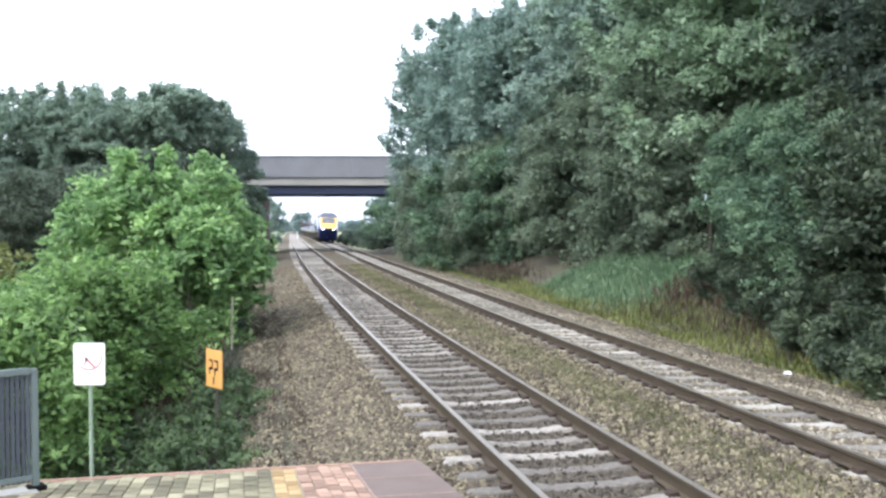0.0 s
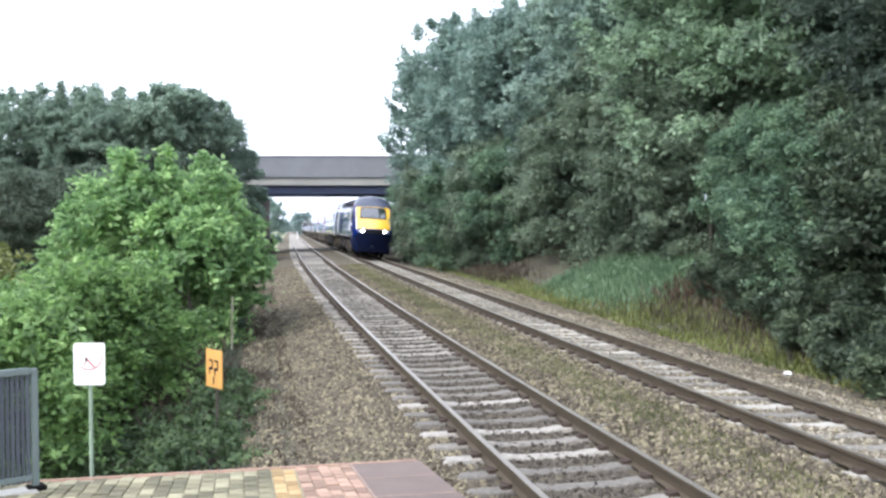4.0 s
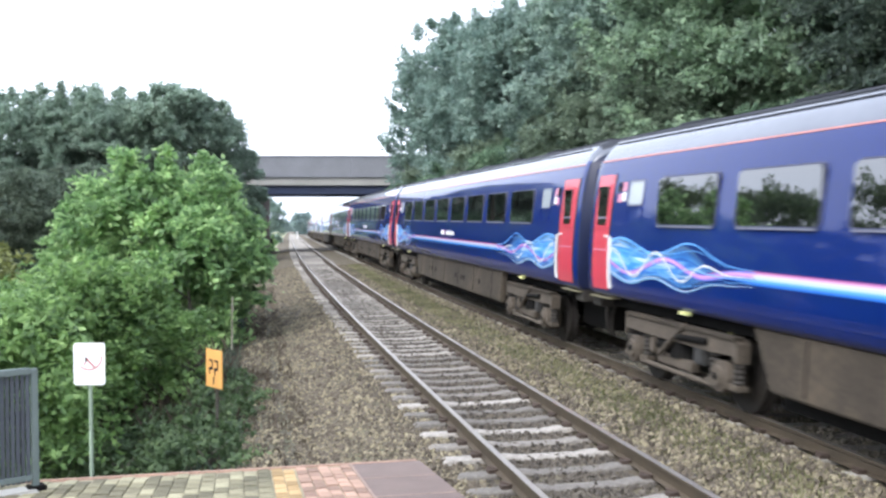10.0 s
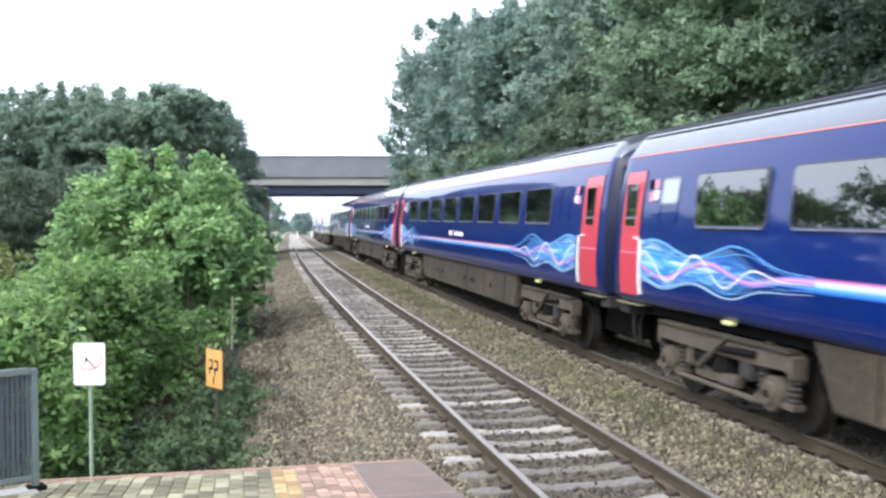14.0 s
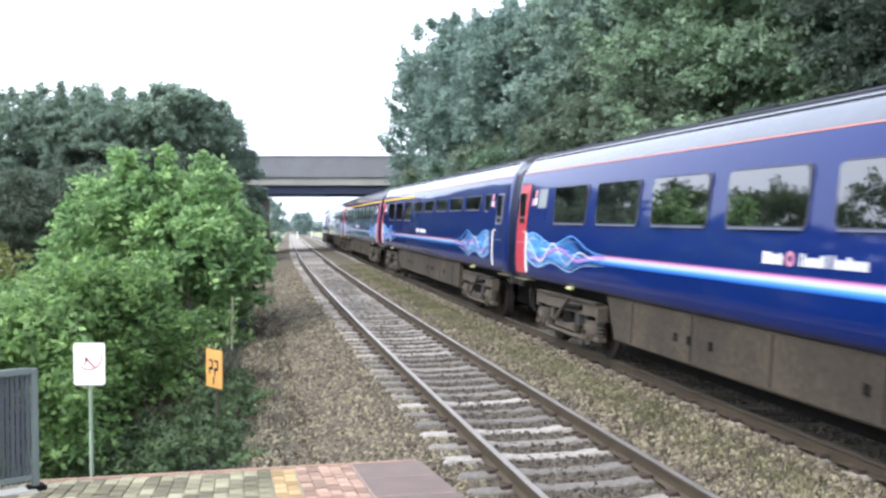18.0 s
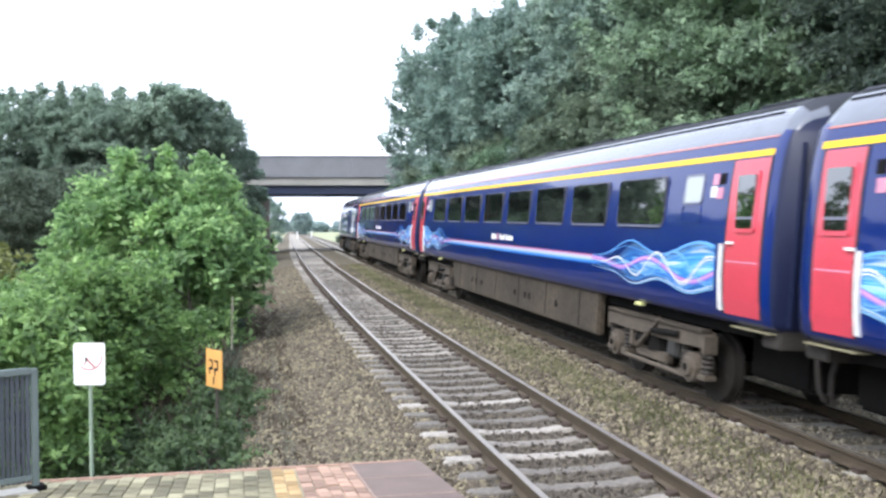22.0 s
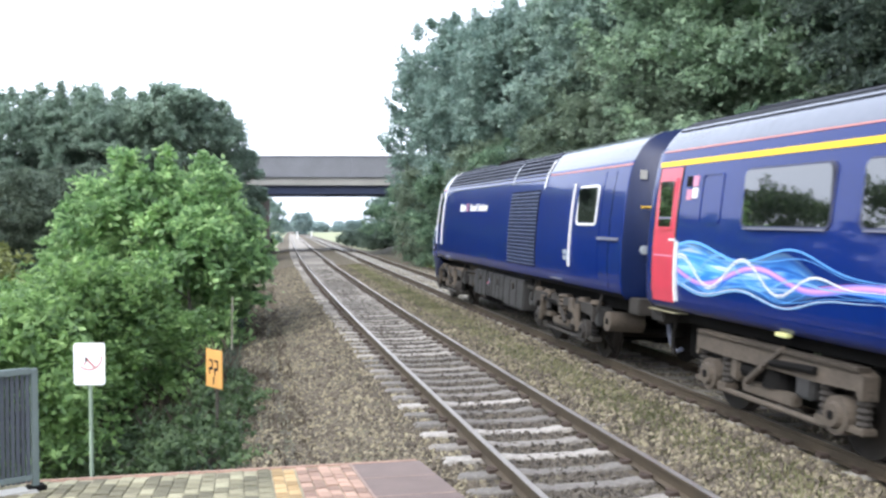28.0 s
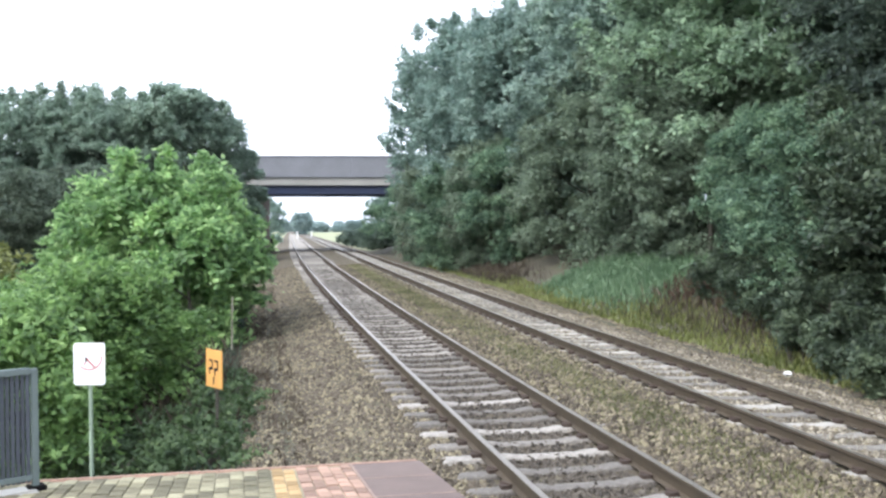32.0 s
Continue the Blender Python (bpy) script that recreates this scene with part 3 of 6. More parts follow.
def build_fence():
    b = RAMP @ Vector((-5.27, -0.55, 0))
    base = tagged(empty("slatted_fence", Matrix.Translation(b) @ pose(0, 0, 0, 0, 0, math.degrees(math.atan(-PS)) + 26)), "grey-green metal fence with dense vertical slats on a stone kerb", "fence")
    part("post", box_bm(-0.035, 0.025, -0.03, 0.03, -0.1, 1.12, bevel=0.008), M_GREENGREY, base)
    part("base_plate", box_bm(-0.08, 0.08, -0.07, 0.07, -0.06, 0.05, bevel=0.01), M_DARK, base)
    part("top_rail", box_bm(-2.6, -0.036, -0.03, 0.03, 1.07, 1.13, bevel=0.008), M_GREENGREY, base)
    part("bottom_rail", box_bm(-2.6, -0.036, -0.02, 0.02, 0.1, 0.15, bevel=0.006), M_GREENGREY, base)
    bm = box_bm(-0.017, 0.017, -0.008, 0.008, 0.08, 1.07, bevel=0.003)
    me = bpy.data.meshes.new("slat")
    bm.to_mesh(me)
    bm.free()
    me.materials.append(M_FENCE)
    for k in range(58):
        child("slat", me, base, pose(-0.065 - 0.043 * k, 0, 0))
    part("kerb_stone", box_bm(-2.6, 0.0, -0.12, 0.1, -0.35, 0.03, bevel=0.02), M_KERB, base, "pale weathered kerb stone")


build_fence()


def rounded_plate(w, h, r, t, n=5):
    """A sheet in the xz plane with rounded corners, t thick, facing -y."""
    bm = bmesh.new()
    pts = []
    for cx, cz, a0 in ((w / 2 - r, h / 2 - r, 0), (-w / 2 + r, h / 2 - r, 90), (-w / 2 + r, -h / 2 + r, 180), (w / 2 - r, -h / 2 + r, 270)):
        for k in range(n + 1):
            a = radians(a0 + 90 * k / n)
            pts.append((cx + r * math.cos(a), cz + r * math.sin(a)))
    front = [bm.verts.new((x, 0, z)) for x, z in pts]
    back = [bm.verts.new((x, t, z)) for x, z in pts]
    bm.faces.new(front)
    bm.faces.new(back[::-1])
    for k in range(len(pts)):
        q = (k + 1) % len(pts)
        bm.faces.new((front[q], front[k], back[k], back[q]))
    return bm


def arc_strip(r, a0, a1, w, y, cz):
    bm = bmesh.new()
    prev = None
    for k in range(25):
        a = radians(a0 + (a1 - a0) * k / 24)
        pair = [bm.verts.new((q * math.cos(a), y, cz + q * math.sin(a))) for q in (r, r + w)]
        if prev:
            bm.faces.new((prev[0], prev[1], pair[1], pair[0]))
        prev = pair
    return bm


def build_signs():
    x, y = -3.93, 10.42
    s = tagged(empty("warning_sign", pose(x - 0.02, y, -0.02, 0, 0, 4)), "white warning sign with faded red ring on green post", "sign")
    part("post", rod_bm((0, 0.04, -1.2), (0, 0.04, 1.1), 0.023, n=12), M_SIGNPOST, s, "pale green painted post")
    board = part("board", rounded_plate(0.345, 0.475, 0.035, 0.012), M_SIGN, s)
    board.matrix_basis = pose(0, 0, 0.905)
    part("ring", arc_strip(0.13, 225, 365, 0.012, -0.004, 0.075), M_REDINK, board, "faded red ring")
    bm = bmesh.new()
    add_box(bm, -0.045, -0.02, -0.005, -0.003, 0.03, 0.075)
    part("mark", bm, M_INK, board)
    bm = bmesh.new()
    vs = [bm.verts.new(q) for q in ((-0.03, -0.0045, 0.05), (0.06, -0.0045, -0.05), (0.072, -0.0045, -0.04), (-0.015, -0.0045, 0.06))]
    bm.faces.new(vs)
    vs = [bm.verts.new(q) for q in ((-0.035, -0.0045, 0.045), (-0.06, -0.0045, -0.01), (-0.05, -0.0045, -0.014), (-0.022, -0.0045, 0.045))]
    bm.faces.new(vs)
    part("stroke", bm, M_REDINK, board)
    part("clamp", box_bm(-0.05, 0.05, 0.012, 0.06, -0.02, 0.02), M_SIGNPOST, board)

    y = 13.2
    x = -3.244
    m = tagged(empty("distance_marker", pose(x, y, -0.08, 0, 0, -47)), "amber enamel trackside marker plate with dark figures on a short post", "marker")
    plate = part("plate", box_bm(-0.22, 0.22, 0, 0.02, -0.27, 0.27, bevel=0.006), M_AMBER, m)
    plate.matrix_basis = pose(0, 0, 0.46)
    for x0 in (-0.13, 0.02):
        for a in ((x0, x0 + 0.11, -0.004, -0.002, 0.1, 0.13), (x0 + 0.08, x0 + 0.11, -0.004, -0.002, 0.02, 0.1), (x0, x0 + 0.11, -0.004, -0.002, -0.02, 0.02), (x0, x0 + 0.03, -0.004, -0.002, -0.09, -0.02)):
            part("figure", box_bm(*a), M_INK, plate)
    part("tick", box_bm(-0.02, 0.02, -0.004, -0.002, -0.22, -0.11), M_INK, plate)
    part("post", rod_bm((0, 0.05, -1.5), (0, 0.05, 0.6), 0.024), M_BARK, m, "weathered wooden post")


build_signs()


# ---- trees and undergrowth ----
def leaf_cloud(rng, centres, radii, count, size, squash=0.75, up=0.7, spray=7):
    """Leaves in small flat sprays over the outer part of a set of clumps: folded blades, four corners each."""
    centres, radii = np.asarray(centres, float), np.asarray(radii, float)
    w = radii ** 1.6
    n = count // spray
    pick = rng.choice(len(centres), n, p=w / w.sum())
    d = rng.standard_normal((n, 3))
    d /= np.linalg.norm(d, axis=1)[:, None]
    d[:, 2] = np.where(rng.random(n) < 0.7, np.abs(d[:, 2]), d[:, 2])
    r = radii[pick] * (0.4 + 0.85 * rng.random(n))
    heart = centres[pick] + d * r[:, None] * np.array([1, 1, squash])
    face = d * 0.3 + 0.42 * rng.standard_normal((n, 3))
    face[:, 2] += up
    face /= np.linalg.norm(face, axis=1)[:, None]
    # the leaves of each spray lie near one plane
    wide = size * np.sqrt(spray) * (0.5 + 0.5 * rng.random(n))
    off = rng.standard_normal((n, spray, 3)) * wide[:, None, None] * 0.62
    off -= (off * face[:, None]).sum(-1, keepdims=True) * face[:, None] * 0.72
    off[:, :, 2] -= 0.3 * (off ** 2).sum(-1) / np.maximum(wide[:, None], 1e-6)
    pos = (heart[:, None] + off).reshape(-1, 3)
    m = (np.repeat(face, spray, axis=0) + 0.38 * rng.standard_normal((n * spray, 3)))
    m /= np.linalg.norm(m, axis=1)[:, None]
    t = np.cross(m, rng.standard_normal((n * spray, 3)))
    t /= np.linalg.norm(t, axis=1)[:, None] + 1e-9
    b = np.cross(m, t)
    s = (size * (0.6 + 0.8 * rng.random(n * spray)))[:, None]
    v = np.stack([pos - t * s, pos + b * s * 0.5 - m * s * 0.15, pos + t * s, pos - b * s * 0.5 - m * s * 0.15], axis=1)
    return v.reshape(-1, 3), np.arange(n * spray * 4).reshape(-1, 4)


def add_trunk(top, rng, height, r, limbs, spread):
    bm = bmesh.new()
    lean = Vector((rng.uniform(-0.06, 0.06), rng.uniform(-0.06, 0.06), 1))
    pts = [lean * (height * q) + Vector((0.06 * height * 0.1 * math.sin(7 * q), 0.05 * math.cos(5 * q) * q, 0)) for q in (0, 0.12, 0.35, 0.6, 0.85)]
    rad = [r * 1.35, r, r * 0.8, r * 0.5, r * 0.15]
    rings = [[bm.verts.new(p + Vector((q * math.cos(c * math.tau / 9), q * math.sin(c * math.tau / 9), 0))) for c in range(9)] for p, q in zip(pts, rad)]
    for a, b in zip(rings, rings[1:]):
        for c in range(9):
            bm.faces.new((a[c], a[(c + 1) % 9], b[(c + 1) % 9], b[c]))
    bm.faces.new(rings[-1])
    me = bpy.data.meshes.new("trunk")
    bm.to_mesh(me)
    bm.free()
    me.materials.append(M_BARK)
    me.polygons.foreach_set("use_smooth", np.ones(len(me.polygons), dtype=bool))
    trunk = child("trunk", me, top)
    for k in range(limbs):
        q = rng.uniform(0.25, 0.8)
        a = lean * (height * q)
        an = rng.uniform(0, math.tau)
        ln = spread * rng.uniform(0.5, 0.9)
        way = Vector((math.cos(an), math.sin(an), 0))
        pts = [a, a + way * ln * 0.5 + Vector((0, 0, ln * 0.3)), a + way * ln + Vector((0, 0, ln * 0.45))]
        v, f = [], []
        for p, rr in zip(pts, (r * 0.35, r * 0.2, r * 0.05)):
            v += [p + rr * (math.cos(c * math.tau / 6) * way.cross(Vector((0, 0, 1))) + math.sin(c * math.tau / 6) * Vector((-way.x * 0.5, -way.y * 0.5, 0.85))) for c in range(6)]
        for n in range(2):
            f += [(n * 6 + c, n * 6 + (c + 1) % 6, n * 6 + 6 + (c + 1) % 6, n * 6 + 6 + c) for c in range(6)]
        child("limb", mesh_of("limb", v, f, M_BARK, True), trunk)


def make_tree(name, seed, height, radius, low, leaves, size, leaf, words, category, group, clumps=46, pointed=0.0, clump=1.0, sprays=10):
    """A tree: trunk with limbs, and a crown of many leaf clumps between low and height."""
    rng, ran = np.random.default_rng(seed), random.Random(seed)
    top = tagged(empty(name), words, category, group)
    add_trunk(top, ran, height * 0.88, max(0.05, height * 0.017), 8 if height > 6 else 5, radius)
    cs, rs = [], []
    for k in range(int(clumps * 1.35)):
        q = rng.random() ** 0.8
        z = low + (height - low) * q
        wide = radius * math.sqrt(max(0.12, 1 - ((q - 0.48) / 0.6) ** 2)) * (1 - pointed * q)
        a, d = rng.random() * math.tau, wide * (0.35 + 0.65 * rng.random() ** 0.5)
        r = radius * (0.17 + 0.19 * rng.random() ** 1.3) * clump
        cs.append((math.cos(a) * d, math.sin(a) * d, z - r * 0.4))
        rs.append(r)
    # feathery sprays that stand out of the crown
    for k in range(sprays):
        a, up = rng.random() * math.tau, rng.random() ** 0.8
        q = 0.35 + 0.68 * up
        wide = radius * math.sqrt(max(0.02, 1 - ((q - 0.48) / 0.6) ** 2)) * (1 - pointed * q)
        reach, base, lean = 0.1 + 0.16 * rng.random(), low + (height - low) * q, 1.0 - 0.6 * up
        for n in range(4):
            g = reach * n / 4
            cs.append((math.cos(a) * (wide * 0.95 + radius * g * lean), math.sin(a) * (wide * 0.95 + radius * g * lean), base + radius * g * 1.1))
            rs.append(radius * 0.075 * (1.15 - n / 5))
    v, f = leaf_cloud(rng, cs, rs, leaves, size)
    child("crown", quads("crown", v, f, leaf), top)
    return top


def stand(top, x, y, z=None, turn=0.0):
    s = near_line(y)
    o = (x - s[0]) / math.sqrt(1 + s[1] ** 2)
    top.matrix_basis = pose(x, y, (bank(o, y) - 0.1) if z is None else z, 0, 0, turn)
    return top


def again(top, x, y, turn, size=1.0):
    s = near_line(y)
    o = (x - s[0]) / math.sqrt(1 + s[1] ** 2)
    ob = copy_thing(top, pose(x, y, bank(o, y) - 0.1, 0, 0, turn))
    ob.scale = (size, size, size)
    return ob


def build_trees():
    wood = "trees along the cutting"
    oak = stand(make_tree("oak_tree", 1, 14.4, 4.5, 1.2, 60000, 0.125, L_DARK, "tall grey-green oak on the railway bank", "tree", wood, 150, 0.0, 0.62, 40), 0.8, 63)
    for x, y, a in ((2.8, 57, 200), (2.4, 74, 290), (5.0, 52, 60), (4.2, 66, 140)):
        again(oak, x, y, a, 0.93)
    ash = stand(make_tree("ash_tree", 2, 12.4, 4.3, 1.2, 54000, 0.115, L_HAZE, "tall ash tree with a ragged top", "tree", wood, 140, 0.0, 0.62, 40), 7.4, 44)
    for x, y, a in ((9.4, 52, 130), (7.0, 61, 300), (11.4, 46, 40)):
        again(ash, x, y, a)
    elm = stand(make_tree("elm_tree", 13, 14.0, 4.5, 1.0, 60000, 0.11, L_ELM, "tall yellowish-green elm overhanging the bank", "tree", wood, 150, 0.0, 0.62, 20), 9.9, 34)
    for x, y, a in ((12.4, 39, 300), (12.4, 33.5, 150), (11.6, 30.2, 60)):
        again(elm, x, y, a)
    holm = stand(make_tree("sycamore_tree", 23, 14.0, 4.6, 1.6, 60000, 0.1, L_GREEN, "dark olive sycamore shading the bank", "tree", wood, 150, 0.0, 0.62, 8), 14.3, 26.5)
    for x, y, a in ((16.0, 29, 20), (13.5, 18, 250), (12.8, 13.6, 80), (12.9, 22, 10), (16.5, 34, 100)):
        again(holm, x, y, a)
    will = stand(make_tree("willow_shrub", 3, 6.4, 2.6, 0.0, 24000, 0.085, L_GREY, "grey-brown willow thicket leaning over the bank", "shrub", "shrubs on the bank", 90, 0.0, 0.75), 8.0, 35.5)
    for x, y, a, q in ((5.6, 44.5, 120, 1.0), (7.6, 38.5, 200, 1.25), (-0.4, 58, 30, 1.0), (6.4, 41, 80, 1.1), (2.6, 50, 10, 1.0), (8.9, 31.2, 260, 0.9), (9.2, 34.0, 300, 1.2)):
        again(will, x, y, a, q)
    haz = stand(make_tree("hazel_shrub", 4, 5.6, 2.5, 0.0, 40000, 0.075, L_HAZEL, "leafy green hazel bush on the bank", "shrub", "shrubs on the bank", 64, 0.0, 0.85), 3.6, 47.6)
    for x, y, a, q in ((9.1, 25.4, 40, 0.8), (8.8, 21.8, 120, 0.76), (10.6, 28.6, 60, 0.72), (9.9, 27.4, 330, 0.7), (0.6, 52.5, 160, 1.0), (-1.8, 68, 10, 1.0)):
        again(haz, x, y, a, q)
    # bushes where the shade under the trees is given by leaf colour
    dark = stand(make_tree("elder_shrub", 44, 4.4, 2.0, 0.0, 22000, 0.08, L_SHADE, "green elder bush with the shade of the trees in its leaf colour", "shrub", "shrubs on the bank", 50), 8.9, 16.6)
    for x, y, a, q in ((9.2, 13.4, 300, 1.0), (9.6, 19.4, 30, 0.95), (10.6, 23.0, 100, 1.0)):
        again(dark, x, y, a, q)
    low = stand(make_tree("bank_bramble", 45, 1.15, 0.95, 0.0, 9000, 0.05, L_SHADE, "low bramble at the foot of the bank, shade in its leaf colour", "shrub", "brambles on the bank", 34), 7.9, 23.4)
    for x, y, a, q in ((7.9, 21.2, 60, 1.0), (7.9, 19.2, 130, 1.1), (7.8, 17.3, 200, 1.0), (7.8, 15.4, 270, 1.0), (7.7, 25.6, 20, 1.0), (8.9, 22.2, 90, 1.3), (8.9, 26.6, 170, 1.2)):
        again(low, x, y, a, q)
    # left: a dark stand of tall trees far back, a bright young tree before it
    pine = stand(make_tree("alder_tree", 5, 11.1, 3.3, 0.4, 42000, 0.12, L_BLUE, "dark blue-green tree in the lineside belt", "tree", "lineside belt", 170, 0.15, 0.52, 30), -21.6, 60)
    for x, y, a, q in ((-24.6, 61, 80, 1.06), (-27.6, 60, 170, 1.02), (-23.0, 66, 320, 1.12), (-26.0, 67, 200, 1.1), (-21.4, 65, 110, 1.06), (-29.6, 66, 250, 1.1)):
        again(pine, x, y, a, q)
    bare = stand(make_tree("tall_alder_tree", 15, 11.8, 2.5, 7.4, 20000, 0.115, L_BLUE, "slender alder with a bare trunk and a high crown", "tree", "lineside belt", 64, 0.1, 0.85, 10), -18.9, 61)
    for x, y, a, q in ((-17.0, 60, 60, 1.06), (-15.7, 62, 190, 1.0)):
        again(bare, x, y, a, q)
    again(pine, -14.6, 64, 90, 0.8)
    stand(make_tree("spruce_tree", 21, 12.1, 1.4, 0.5, 14000, 0.1, L_BLUE, "dark pointed spruce rising above the belt", "tree", "lineside belt", 110, 0.93, 0.6), -23.8, 62)
    # the belt goes on beside and behind the platform, where the train's windows mirror it
    for x, y, a in ((-33, 30, 40), (-30, 17, 90), (-34, 5, 180), (-31, -8, 230), (-36, -22, 300), (-33, -36, 20), (-38, -52, 100), (-35, -70, 140)):
        again(pine, x, y, a)
    stand(make_tree("sycamore_sapling", 6, 4.9, 2.65, 0.2, 27000, 0.115, L_BRIGHT, "bright green young sycamore spilling over the cess", "tree", "young trees by the cess", 120, 0.0, 0.56, 110), -7.65, 25.5)
    stand(make_tree("sycamore_sapling", 16, 3.6, 1.6, 0.1, 8000, 0.115, L_BRIGHT, "low bright green sapling beside the cess", "tree", "young trees by the cess", 40), -6.2, 23.0)
    bush = stand(make_tree("bramble_bush", 7, 3.0, 1.7, 0.0, 15000, 0.066, L_BRAMBLE, "fresh green bramble thicket below the platform", "shrub", "brambles by the platform", 44), -6.6, 14.6)
    for x, y, a in ((-8.6, 16.0, 90), (-8.0, 19.0, 200), (-10.6, 19.5, 300), (-5.9, 16.2, 40), (-6.3, 12.4, 160)):
        again(bush, x, y, a)
    weed = stand(make_tree("elder_bush", 8, 3.4, 1.7, 0.0, 8000, 0.09, L_YELLOW, "yellowish-green elder bush in the hedge", "shrub", "brambles by the platform", 44), -9.0, 17.4)
    again(weed, -11.5, 22, 130)
    thorn = stand(make_tree("blackthorn_shrub", 51, 6.6, 2.9, 0.0, 15000, 0.09, L_DUSK, "dark grey-green blackthorn thicket under the belt", "shrub", "blackthorn thicket", 60), -22.5, 46)
    for x, y, a in ((-20.0, 49, 150), (-25, 50, 260), (-17.5, 50, 200), (-22.5, 53, 90), (-27, 54, 20)):
        again(thorn, x, y, a)
    for x, y, a in ((-16.2, 70, 200), (-15.2, 62, 290), (-17.4, 57, 30)):
        again(haz, x, y, a)
    # a lower hedgerow beside the platform, also mirrored in the windows
    row = stand(make_tree("hedgerow_tree", 31, 9.9, 3.4, 0.2, 18000, 0.12, L_NETTLE, "dense green hedgerow tree beside the station", "tree", "hedgerow trees", 80), -32.5, 57)
    for x, y, a in ((-36.5, 54, 40), (-34.5, 50, 120), (-32, 39, 200), (-29, 30, 280), (-28, 21, 330), (-27, 11, 60), (-29, 0, 150), (-39.5, 51, 20)):
        again(row, x, y, a)
    nettle = stand(make_tree("nettle_clump", 41, 0.5, 0.7, 0.0, 1700, 0.05, L_NETTLE, "dark green nettle clump at the foot of the cess", "plant", "nettles by the cess", 34), -3.4, 14.2)
    for x, y, a in ((-3.9, 13.2, 40), (-3.6, 15.6, 100), (-4.4, 14.6, 160), (-4.2, 12.2, 220), (-4.1, 16.9, 280), (-3.3, 12.9, 340), (-4.7, 17.8, 20), (-3.0, 11.9, 80), (-4.9, 13.3, 130)):
        again(nettle, x, y, a)
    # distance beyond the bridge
    far = stand(make_tree("distant_tree", 9, 7.2, 3.0, 0.5, 6000, 0.4, L_FAR, "distant tree across the fields with haze-tinted leaves", "tree", "distant trees", 30), -46.5, 310)
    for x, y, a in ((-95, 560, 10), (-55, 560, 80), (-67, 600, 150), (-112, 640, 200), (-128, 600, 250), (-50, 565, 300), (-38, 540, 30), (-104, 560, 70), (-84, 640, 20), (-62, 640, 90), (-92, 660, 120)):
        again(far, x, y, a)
    hedge = stand(make_tree("field_hedge", 10, 1.9, 1.9, 0.0, 5000, 0.15, L_GREEN, "green hedge beside the line beyond the bridge", "shrub", "hedges beyond the bridge", 30), -9.0, 112)
    for x, y, a in ((-7.0, 106, 40), (-11.0, 124, 90), (-13.5, 138, 150), (-6.4, 99, 200), (-34, 108, 200), (-38, 125, 10), (-5.0, 97, 60)):
        again(hedge, x, y, a)
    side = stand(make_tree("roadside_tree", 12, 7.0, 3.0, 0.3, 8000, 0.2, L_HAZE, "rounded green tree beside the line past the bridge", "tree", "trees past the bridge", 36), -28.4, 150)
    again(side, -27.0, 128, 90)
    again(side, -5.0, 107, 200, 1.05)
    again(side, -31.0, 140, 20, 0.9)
    again(haz, -6.6, 101, 50, 0.85)
    wide = stand(make_tree("distant_copse", 14, 5.5, 6.5, 0.0, 7000, 0.45, L_FAR, "low copse on the far side of the fields with haze-tinted leaves", "tree", "distant trees", 34), -62, 585)
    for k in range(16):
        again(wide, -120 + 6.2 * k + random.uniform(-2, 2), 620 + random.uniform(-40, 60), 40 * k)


build_trees()


